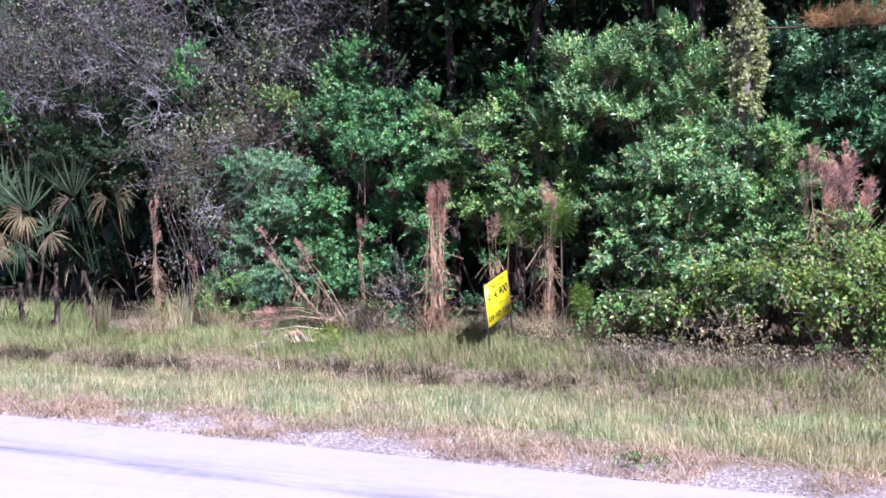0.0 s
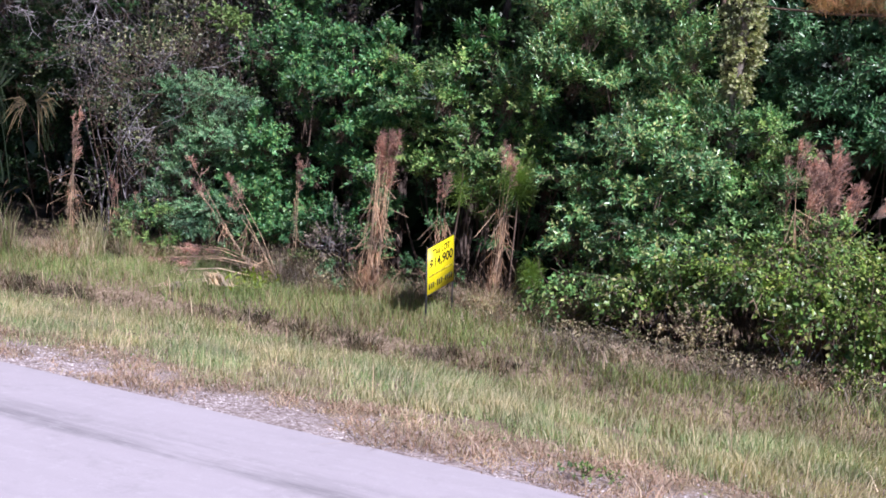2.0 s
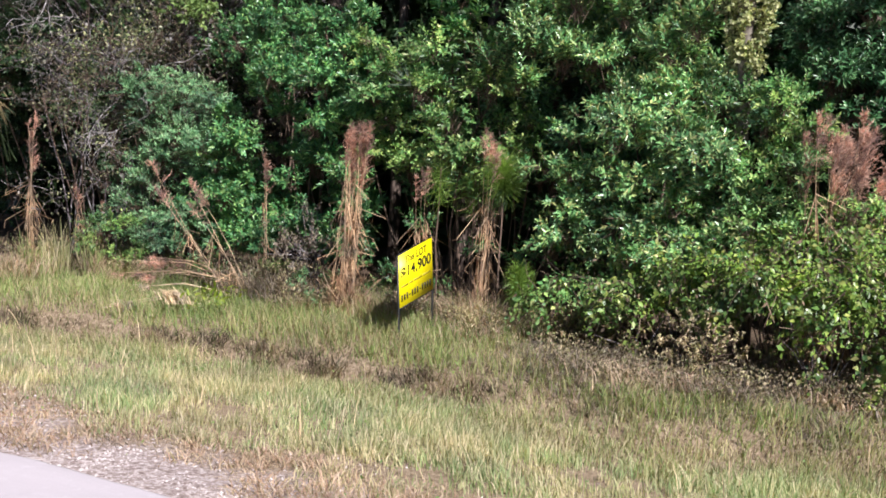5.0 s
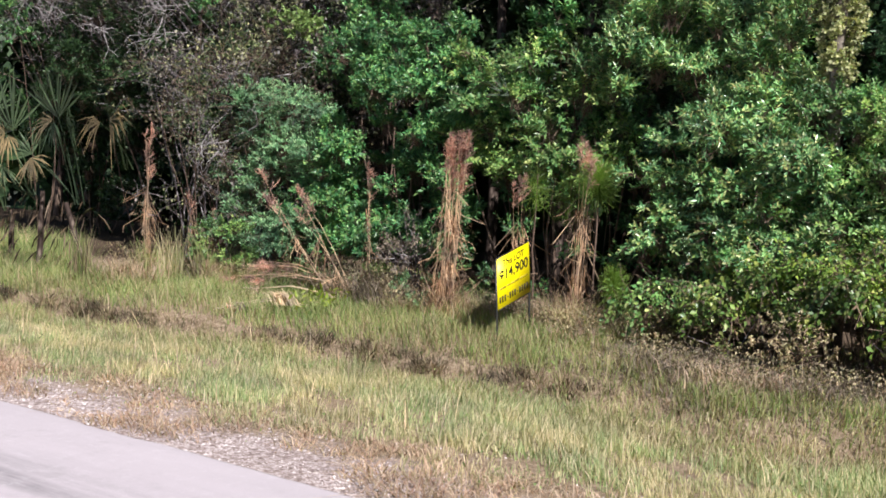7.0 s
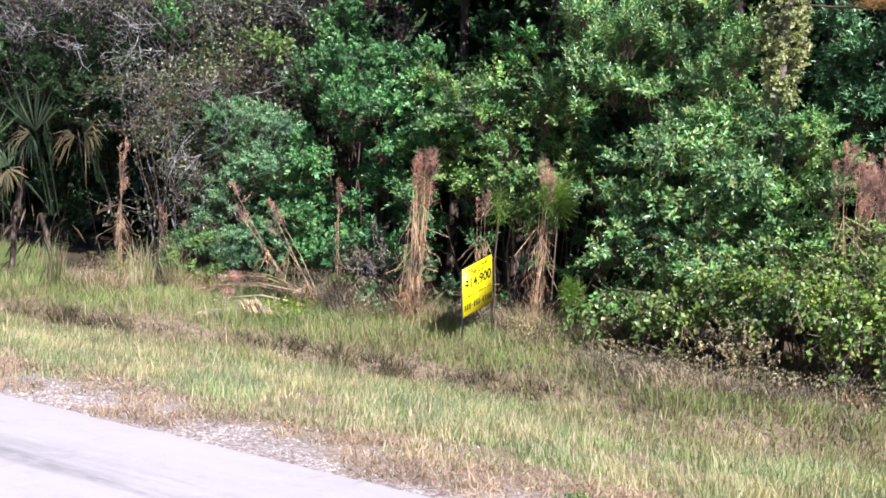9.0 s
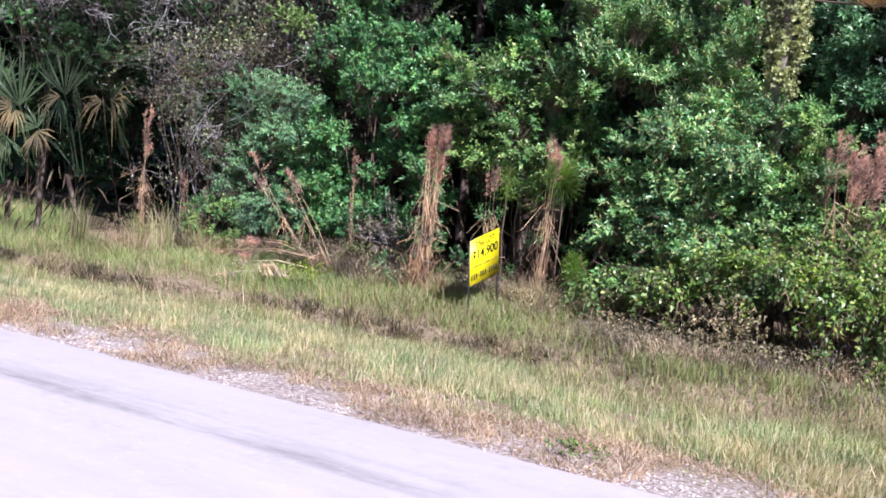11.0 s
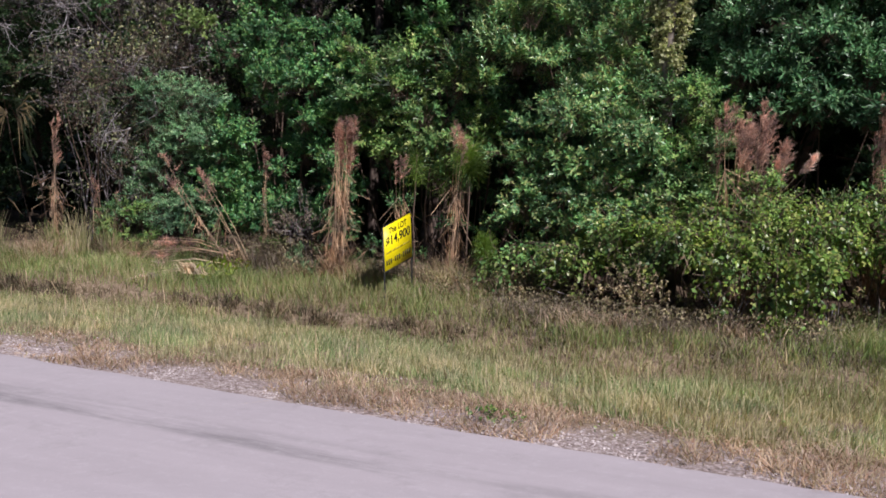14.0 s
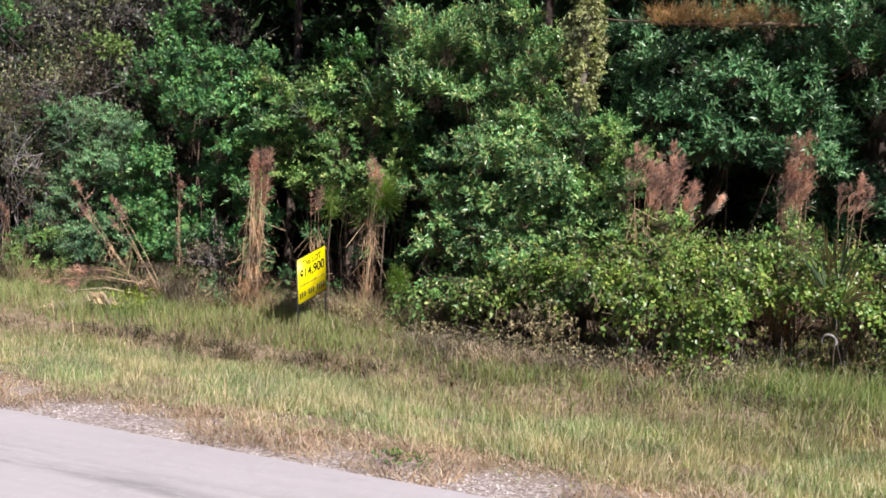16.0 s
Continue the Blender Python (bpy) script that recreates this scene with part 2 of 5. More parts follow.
# road surface: pale worn asphalt with rolled streaks along the wheel path
m = Nodes("pale worn asphalt", 0.75, 0.3)
x, y = m.axis(0), m.axis(1)
stretch = m.add("ShaderNodeMapping")
stretch.inputs["Scale"].default_value = (0.35, 2.6, 1)
m.link(m.place(), stretch.inputs["Vector"])
long = m.noise(1.6, 5.0, 0.65, stretch.outputs[0])
c = m.mix(long, (0.415, 0.373, 0.406), (0.575, 0.514, 0.56))
c = m.mix(m.math("MULTIPLY", m.smooth(m.noise(95.0, 3.0, 0.7), 0.35, 0.75), 0.35), c, (0.38, 0.35, 0.375))
for line, half, dark, seed in ((2.56, 0.13, 0.8, 0.0), (2.72, 0.2, 0.3, 7.0), (0.75, 0.22, 0.3, 3.0)):
    wob = m.math("MULTIPLY", m.math("SUBTRACT", m.noise(0.45 + seed * 0.03, 2.0), 0.5), 0.16)
    off = m.math("ABSOLUTE", m.math("SUBTRACT", m.math("ADD", y, wob), line))
    band = m.math("SUBTRACT", 1.0, m.smooth(off, half * 0.1, half))
    broken = m.smooth(m.noise(1.1 + seed * 0.1, 5.0, 0.7, stretch.outputs[0]), 0.38, 0.62)
    c = m.mix(m.math("MULTIPLY", m.math("MULTIPLY", band, broken), dark), c, (0.17, 0.16, 0.17))
c = m.mix(m.math("MULTIPLY", m.smooth(m.noise(2.6, 5.0, 0.75), 0.52, 0.7), 0.3), c, (0.3, 0.275, 0.29))
c = m.mix(m.math("MULTIPLY", m.smooth(m.noise(11.0, 5.0, 0.8), 0.5, 0.7), 0.25), c, (0.66, 0.62, 0.66))
m.base(c).bump(m.noise(160.0, 3.0), 0.35, 0.004)
ASPHALT = m.mat

# ground: shell sand by the road, thatch and soil beyond
m = Nodes("sandy soil and thatch", 0.95, 0.15)
y = m.axis(1)
wob = m.math("MULTIPLY", m.math("SUBTRACT", m.noise(1.3, 5.0, 0.65), 0.5), 1.3)
edge = m.math("ADD", m.math("SUBTRACT", m.math("ABSOLUTE", m.math("ADD", y, 0.2)), 0.2), wob)
sand = m.ramp(m.noise(26.0, 6.0, 0.75), [(0.36, (0.18, 0.13, 0.115)), (0.5, (0.37, 0.3, 0.29)), (0.66, (0.66, 0.58, 0.59))])
thatch = m.ramp(m.noise(34.0, 5.0, 0.75), [(0.34, (0.12, 0.085, 0.055)), (0.48, (0.25, 0.185, 0.125)), (0.64, (0.42, 0.33, 0.245))])
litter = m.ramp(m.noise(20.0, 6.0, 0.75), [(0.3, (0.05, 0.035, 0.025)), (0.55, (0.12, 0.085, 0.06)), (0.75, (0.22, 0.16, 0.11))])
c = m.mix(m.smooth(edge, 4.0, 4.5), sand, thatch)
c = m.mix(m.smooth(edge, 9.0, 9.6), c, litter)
m.base(c).bump(m.noise(45.0, 5.0, 0.7), 0.8, 0.02)
GROUND = m.mat

m = Nodes("shell gravel", 0.8, 0.3)
g = m.add("ShaderNodeNewGeometry")
m.base(m.ramp(g.outputs["Random Per Island"], [(0.0, (0.23, 0.165, 0.155)), (0.35, (0.42, 0.35, 0.34)), (0.65, (0.55, 0.475, 0.475)), (1.0, (0.78, 0.71, 0.715))])).bump(m.noise(150.0), 0.3, 0.002)
SHELL = m.mat

YELLOW = plain("yellow corrugated plastic", (0.86, 0.72, 0.0), 0.42, 0.4, 0.05, 12.0)
INK = plain("black print", (0.018, 0.016, 0.012), 0.5, 0.3, 0.2, 60.0)
FADED = plain("faded print", (0.36, 0.29, 0.02), 0.5, 0.3, 0.2, 80.0)
BLACKSTEEL = plain("black steel", (0.02, 0.02, 0.021), 0.45, 0.5, 0.3, 90.0)

# ---- mesh helpers ----


def tri_quads(name, chunks):
    """One mesh from (verts, faces) arrays; faces all of one length within a chunk."""
    vs, loops, starts, totals, off, at_loop = [], [], [], [], 0, 0
    for v, f in chunks:
        v, f = np.asarray(v, float).reshape(-1, 3), np.asarray(f, int)
        vs.append(v)
        loops.append((f + off).ravel())
        n, k = f.shape
        starts.append(at_loop + np.arange(n) * k)
        totals.append(np.full(n, k))
        off += len(v)
        at_loop += n * k
    v = np.concatenate(vs)
    lo, st, to = (np.concatenate(a).astype(np.int32) for a in (loops, starts, totals))
    me = bpy.data.meshes.new(name)
    me.vertices.add(len(v))
    me.vertices.foreach_set("co", v.astype(np.float32).ravel())
    me.loops.add(len(lo))
    me.loops.foreach_set("vertex_index", lo)
    me.polygons.add(len(st))
    me.polygons.foreach_set("loop_start", st)
    me.polygons.foreach_set("loop_total", to)
    me.update(calc_edges=True)
    return me


def part(name, chunks, material, parent, label="", smooth=False):
    me = tri_quads(name, chunks)
    me.materials.append(material)
    if smooth:
        me.polygons.foreach_set("use_smooth", np.ones(len(me.polygons), bool))
    ob = new(name, me)
    ob.parent = parent
    return tagged(ob, label)


def thing(name, place, label, category, group="", kind=""):
    ob = new(name)
    ob.location = place
    ob.empty_display_size = 0.1
    return tagged(ob, label, category, group, kind)


def unit(v):
    return v / np.maximum(np.linalg.norm(v, axis=-1, keepdims=True), 1e-9)


LEAF = np.array([(0, 0, 0), (-0.42, 0.3, 0.05), (-0.36, 0.68, 0.03), (0, 1, -0.1), (0.36, 0.68, 0.03), (0.42, 0.3, 0.05)])


def leaves(p, along, size, broad, rng, droop=0.0, facing=None, simple=False):
    """Folded leaves at p that point along; broad: width over length."""
    n = len(p)
    a = unit(along)
    up = np.array((0, 0, 1.0)) + rng.normal(0, 0.55, (n, 3)) if facing is None else unit(facing) + rng.normal(0, 0.55, (n, 3))
    side = unit(np.cross(a, up))
    nor = np.cross(side, a)
    if simple:
        w = side * (np.asarray(size) * broad * 0.45)[:, None]
        l = a * np.asarray(size)[:, None]
        v = np.stack([p, p + l * 0.45 - w + nor * 0.02, p + l - np.array((0, 0, droop)) * np.asarray(size)[:, None], p + l * 0.45 + w + nor * 0.02], 1)
        return v.reshape(-1, 3), np.array([(0, 3, 2, 1)]) + 4 * np.arange(n)[:, None]
    t = LEAF[None] * np.ones((n, 1, 1))
    s = np.asarray(size)[:, None] * np.ones((n, 6))
    w = t[..., 0] * broad * s * rng.uniform(0.8, 1.2, (n, 1))
    v = p[:, None] + side[:, None] * w[..., None] + a[:, None] * (t[..., 1] * s)[..., None] + nor[:, None] * (t[..., 2] * s)[..., None]
    v[:, 3, 2] -= droop * s[:, 0]
    f = np.array([(0, 3, 2, 1), (0, 5, 4, 3)])[None] + 6 * np.arange(n)[:, None, None]
    return v.reshape(-1, 3), f.reshape(-1, 4)


def grass(p, lean, height, width, rng, bend=0.5):
    """Grass blades: strips of two lengths that curve over towards lean (horizontal vectors)."""
    n = len(p)
    h, w = np.asarray(height)[:, None], np.asarray(width)[:, None]
    a = rng.uniform(0, 2 * math.pi, n)
    side = np.stack([np.cos(a), np.sin(a), 0 * a], 1) * w / 2
    l3 = np.concatenate([lean, np.zeros((n, 1))], 1)
    up = np.array((0, 0, 1.0))
    k = np.linalg.norm(l3, axis=1, keepdims=True)
    mid = p + up * h * 0.55 + l3 * h * 0.3
    tip = p + up * h * (1 - 0.35 * np.minimum(k, 1.4) * bend) + l3 * h * (0.55 + 0.45 * bend)
    v = np.stack([p - side, p + side, mid + side * 0.75, mid - side * 0.75, tip], 1).reshape(-1, 3)
    i = 5 * np.arange(n)[:, None]
    return v, np.concatenate([np.array([(0, 1, 2)]) + i, np.array([(0, 2, 3)]) + i, np.array([(3, 2, 4)]) + i])


def strips(a, b, wa, wb, rng):
    """Thin flat strips from a to b, as quads."""
    n = len(a)
    d = unit(b - a)
    s = unit(np.cross(d, rng.normal(0, 1, (n, 3))))
    wa, wb = (np.broadcast_to(np.asarray(w, float), (n,))[:, None] / 2 for w in (wa, wb))
    v = np.stack([a - s * wa, a + s * wa, b + s * wb, b - s * wb], 1).reshape(-1, 3)
    return v, np.array([(0, 1, 2, 3)]) + 4 * np.arange(n)[:, None]


def tube(path, radii, sides=5):
    """A tapered tube along a path of points."""
    path = np.asarray(path, float)
    n = len(path)
    d = unit(np.gradient(path, axis=0))
    ref = np.array((0.31, 0.82, 0.47))
    s = unit(np.cross(d, ref))
    u = np.cross(s, d)
    a = np.arange(sides) * 2 * math.pi / sides
    ring = s[:, None] * np.cos(a)[None, :, None] + u[:, None] * np.sin(a)[None, :, None]
    v = (path[:, None] + ring * np.asarray(radii, float)[:, None, None]).reshape(-1, 3)
    i, j = np.meshgrid(np.arange(n - 1), np.arange(sides), indexing="ij")
    k = (j + 1) % sides
    f = np.stack([i * sides + j, i * sides + k, (i + 1) * sides + k, (i + 1) * sides + j], -1).reshape(-1, 4)
    return v, f


def wander(a, d, length, steps, rng, wild=0.25, lift=0.0):
    """A crooked path from a that sets out along d."""
    pts, d = [np.asarray(a, float)], unit(np.asarray(d, float))
    for _ in range(steps):
        d = unit(d + rng.normal(0, wild, 3) + np.array((0, 0, lift)))
        pts.append(pts[-1] + d * length / steps)
    return np.array(pts)


def value_noise(x, y, scale, seed):
    """Smooth random field between 0 and 1."""
    r = np.random.default_rng(seed).random((64, 64))
    u, w = x / scale, y / scale
    i, j = np.floor(u).astype(int), np.floor(w).astype(int)
    fu, fw = u - i, w - j
    fu, fw = fu * fu * (3 - 2 * fu), fw * fw * (3 - 2 * fw)
    g = lambda a, b: r[a % 64, b % 64]
    return (g(i, j) * (1 - fu) + g(i + 1, j) * fu) * (1 - fw) + (g(i, j + 1) * (1 - fu) + g(i + 1, j + 1) * fu) * fw


PROFILE_Y = (-60, -4.6, -3.9, 3.5, 3.6, 4.4, 5.2, 6.1, 6.6, 6.85, 7.1, 8.6, 10.5, 60)
PROFILE_Z = (-0.1, -0.08, -0.035, -0.035, -0.03, -0.03, -0.06, -0.16, -0.15, -0.02, 0.05, 0.1, 0.15, 0.3)


def across(x, y):
    """How far a place lies across the verge, where the ditch swings towards the road on one side."""
    x, y = np.asarray(x, float), np.asarray(y, float)
    swing = np.interp(x, (-12, -6, -4, -2.8, -2.1, -1.5, -0.3, 0.7, 1.5, 3, 8), (-0.3, -0.05, 0.0, 0.05, 0.2, 0.42, 0.48, 0.4, 0.22, 0.1, 0.1)) + (value_noise(x, x * 0, 0.7, 8) - 0.5) * 0.22
    return y - swing * np.clip((y - 4.3) / 1.2, 0, 1) * np.clip((9.6 - y) / 1.8, 0, 1)


def ground_z(x, y):
    x, y = np.asarray(x, float), np.asarray(y, float)
    z = np.interp(across(x, y), PROFILE_Y, PROFILE_Z)
    rough = np.clip((y - 3.8) / 1.5, 0, 1)
    return z + rough * ((value_noise(x, y, 0.9, 5) - 0.5) * 0.07 + (value_noise(x, y, 2.7, 6) - 0.5) * 0.06)


def nearer(x, y, z=1.7):
    """The thicket's edge swings towards the road beyond the grey trees: the place moved with it."""
    k = np.interp(x, (-6.0, -4.2), (0.925, 1.0))
    return 6.55 + (x - 6.55) * k, -2.0 + (y + 2.0) * k, 1.7 + (z - 1.7) * k


def in_hollow(x, y):
    """The dark hollow under the palmettos, and the ground behind it."""
    a = (x - 6.55) / (y + 2.0)
    return (a > -1.27) & (a < -1.14) & (y > 7.95)


# ---- ground, road ----
xs = np.unique(np.concatenate([np.linspace(-600, -20, 14), np.linspace(-20, 12, 161), np.linspace(12, 600, 14)]))
ys = np.unique(np.concatenate([np.linspace(-600, -8, 12), np.linspace(-8, 3.4, 14), np.linspace(3.4, 13, 97), np.linspace(13, 60, 12), np.linspace(60, 600, 8)]))
gx, gy = np.meshgrid(xs, ys, indexing="ij")
gv = np.stack([gx, gy, ground_z(gx, gy)], -1).reshape(-1, 3)
i, j = np.meshgrid(np.arange(len(xs) - 1), np.arange(len(ys) - 1), indexing="ij")
k = len(ys)
gf = np.stack([i * k + j, (i + 1) * k + j, (i + 1) * k + j + 1, i * k + j + 1], -1).reshape(-1, 4)
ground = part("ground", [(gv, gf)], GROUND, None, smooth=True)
tagged(ground, "sandy roadside soil under thatch and leaf litter", "ground", kind="structure")

ROAD_EDGE = 3.53
xs = np.concatenate([np.linspace(-400, -16, 10), np.linspace(-15.9, 10, 520), np.linspace(10.5, 400, 10)])
rng = np.random.default_rng(11)
edge = ROAD_EDGE + (value_noise(xs, xs * 0, 0.5, 21) - 0.5) * 0.035 + (value_noise(xs, xs * 0, 0.12, 22) - 0.5) * 0.02
rows = [np.stack([xs, edge + 0.012, xs * 0 - 0.06], 1), np.stack([xs, edge, xs * 0 - 0.004], 1), np.stack([xs, edge - 0.02, xs * 0], 1),
        np.stack([xs, xs * 0 - 0.2, xs * 0 + 0.0], 1), np.stack([xs, xs * 0 - 3.9, xs * 0], 1), np.stack([xs, xs * 0 - 3.93, xs * 0 - 0.06], 1)]
rv = np.concatenate(rows)
n = len(xs)
rf = np.concatenate([np.stack([a * n + np.arange(n - 1), (a + 1) * n + np.arange(n - 1), (a + 1) * n + np.arange(1, n), a * n + np.arange(1, n)], 1) for a in range(len(rows) - 1)])
road = part("road", [(rv, rf)], ASPHALT, None)
tagged(road, "pale worn asphalt road with dark tyre streaks", "road", kind="structure")

# ---- woody plants ----


def spray(centres, outward, per, leaf, broad, twig, rng, droop=0.1, spread=0.9, simple=False):
    """Leaves set along short twigs that start at centres and point outward. Gives leaves and twigs."""
    n = len(centres)
    d = unit(outward)
    length = twig * rng.uniform(0.6, 1.3, n)
    s = rng.uniform(0.15, 1.0, (n, per))
    base = centres[:, None] + d[:, None] * (s * length[:, None])[..., None]
    way = d[:, None] * 0.55 + rng.normal(0, spread * 0.6, (n, per, 3)) + np.array((0, 0, 0.12))
    size = leaf * rng.uniform(0.65, 1.25, (n, per))
    facing = np.repeat(d * 0.9 + np.array((0.12, -0.15, 0.45)), per, 0)
    made = leaves(base.reshape(-1, 3), way.reshape(-1, 3), size.ravel(), broad, rng, droop, facing, simple)
    return made, strips(centres, centres + d * length[:, None], 0.006, 0.003, rng)


def shrub(name, label, x, y, lobes, material, leaf=0.07, broad=0.46, clusters=72, per=14, twig=0.11, bark=None, seed=0, category="shrub",
          group="", droop=0.1, stems=5, spread=0.9, stem_r=0.016, shoots=9):
    """A shrub of stems that carry lobes (dx, dy, z, radius), each a shell of leafy twigs."""
    rng = np.random.default_rng(seed)
    z0 = float(ground_z(x, y))
    t = thing(name, (x, y, z0), label, category, group)
    leaf_chunks, wood = [], []
    few = material not in (VINE, GOLD)
    for dx, dy, z, r in lobes:
        n = max(4, int(clusters * (r / 0.35) ** 2))
        tilt = rng.normal(0, 0.25, 3)
        out = unit(rng.normal(0, 1, (n, 3)) * np.array((1.0, 0.85, 0.8)) + np.array((0.12, -0.35, 0.5)) + tilt)
        squash = np.array((1.05, 0.9, 0.8))
        mid = np.array((dx, dy, z - z0))
        c = mid + out * squash * r * rng.uniform(0.6, 1.0, (n, 1))
        c[:, 2] = np.maximum(c[:, 2], 0.04)
        small = few or dy > 0.12
        fine = dy < 0.2 and material in (GLOSSY, MYRTLE, FEATHER, DARKGLOSS)
        lv, tw = spray(c, out + np.array((0, 0, 0.35)), int(per * 1.7) if fine else per, leaf * 0.8 if fine else leaf, broad * 0.9 if fine else broad, twig, rng, droop, spread, small)
        leaf_chunks.append(lv)
        wood.append(tw)
        inner = mid + rng.normal(0, 0.12, (n, 3)) * r
        wood.append(strips(inner, c, 0.005, 0.003, rng))
        if shoots and r > 0.15:
            k = max(2, int(shoots * r / 0.35))
            way = unit(rng.normal(0, 0.6, (k, 3)) + np.array((0.1, -0.35, 0.75)) + tilt)
            c = mid + way * squash * r * 0.8
            lv, tw = spray(c, way, 17, leaf * 0.95, broad, r * 0.95, rng, droop, spread * 0.8, few)
            leaf_chunks.append(lv)
            wood.append(tw)
    order = rng.permutation(len(lobes))[: max(stems, len(lobes) // 2)]
    for o in order:
        dx, dy, z, r = lobes[o]
        goal = np.array((dx, dy + 0.2 * r / 0.35, z - z0))
        foot = np.array((dx * 0.35 + rng.normal(0, 0.12), 0.2 + dy * 0.35 + rng.normal(0, 0.08), -0.05))
        mid = (foot + goal) / 2 + rng.normal(0, 0.1, 3) * max(goal[2], 0.3)
        s = np.linspace(0, 1, 6)[:, None]
        path = foot * (1 - s) ** 2 + mid * 2 * s * (1 - s) + goal * s ** 2
        wood.append(tube(path, np.linspace(stem_r, stem_r * 0.35, 6) * rng.uniform(0.7, 1.4), 4))
    part("trunk", wood, bark or STEM, t)
    part("foliage", leaf_chunks, material, t)
    return t


def heap(n, w, d, z0, z1, r, rng, taper=0.4, keep=lambda x, y, z, r: True):
    """Lobes that fill a mound w wide, d deep, between two heights."""
    made = []
    n, r = max(5, int(n * 0.68)), r * 1.02
    for q in range(n):
        f = (q + rng.uniform(0, 1)) / n
        z = z0 + (z1 - z0) * f
        k = 1 - taper * f ** 2
        made.append((rng.uniform(-w / 2, w / 2) * k, rng.uniform(-d / 2, d / 2) * k, z, r * rng.uniform(0.5, 1.35)))
    return [l for l in made if keep(*l)]


def lance(p, along, up, size, broad, droop=0.12):
    """Narrow folded leaves at p."""
    a = unit(along)
    side = unit(np.cross(a, up))
    nor = np.cross(side, a)
    l = size[:, None]
    end = p + a * l
    end[:, 2] -= droop * size
    v = np.stack([p, p + a * l * 0.42 - side * l * broad * 0.5 + nor * l * 0.07, end, p + a * l * 0.42 + side * l * broad * 0.5 + nor * l * 0.07], 1).reshape(-1, 3)
    i_ = 4 * np.arange(len(p))[:, None]
    return v, np.concatenate([np.array([(0, 2, 1)]) + i_, np.array([(0, 3, 2)]) + i_])


def shoots(base, way, length, per, leaf, broad, rng, sag=0.15):
    """Leafy shoots: leaves stand in a spiral round each shoot, spreading at its foot and closing at its tip. Gives leaves and stems."""
    n = len(base)
    a = unit(way)
    e1 = unit(np.cross(a, rng.normal(0, 1, (n, 3))))
    e2 = np.cross(a, e1)
    s_ = (np.arange(per) + rng.uniform(0.2, 0.9, (n, per))) / per
    down = np.array((0, 0, -1.0))
    on = base[:, None] + a[:, None] * (s_ * length[:, None])[..., None] + down * (sag * length[:, None] * s_ ** 2)[..., None]
    phi = 2.4 * np.arange(per)[None] + rng.uniform(0, 6.28, (n, 1)) + rng.normal(0, 0.3, (n, per))
    rad = e1[:, None] * np.cos(phi)[..., None] + e2[:, None] * np.sin(phi)[..., None]
    th = np.radians(74 - 44 * s_)[..., None]
    d = a[:, None] * np.cos(th) + rad * np.sin(th) + rng.normal(0, 0.14, (n, per, 3))
    up = a[:, None] * np.sin(th) - rad * np.cos(th) + np.array((0.15, -0.15, 0.55))
    size = leaf * (0.6 + 0.5 * np.sin(math.pi * (0.15 + 0.8 * s_))) * rng.uniform(0.75, 1.25, (n, per))
    tip = base + a * length[:, None] + down * (sag * length)[:, None]
    return lance(on.reshape(-1, 3), d.reshape(-1, 3), up.reshape(-1, 3), size.ravel(), broad), strips(base, tip, 0.006, 0.003, rng)


def clumps(n, w, d, z0, z1, r, rng, taper=0.4, keep=lambda x, y, z, r: True, tries=14, bulge=0.0):
    """Lobes of a mound, spread so that each keeps clear of its neighbours and leaves gaps."""
    made = []
    for q in range(n):
        best, far_ = None, -1.0
        for _ in range(tries):
            f = rng.random()
            k = 1 - taper * f ** 2
            c = (rng.uniform(-w / 2, w / 2) * k, rng.uniform(-d / 2, d / 2) * k - bulge * (1 - f), z0 + (z1 - z0) * f)
            gap = min(((c[0] - o[0]) ** 2 + 0.25 * (c[1] - o[1]) ** 2 + 1.3 * (c[2] - o[2]) ** 2 for o in made), default=9.0)
            if gap > far_:
                best, far_ = c, gap
        made.append((*best, r * rng.uniform(0.65, 1.3)))
    return [l for l in made if keep(*l)]


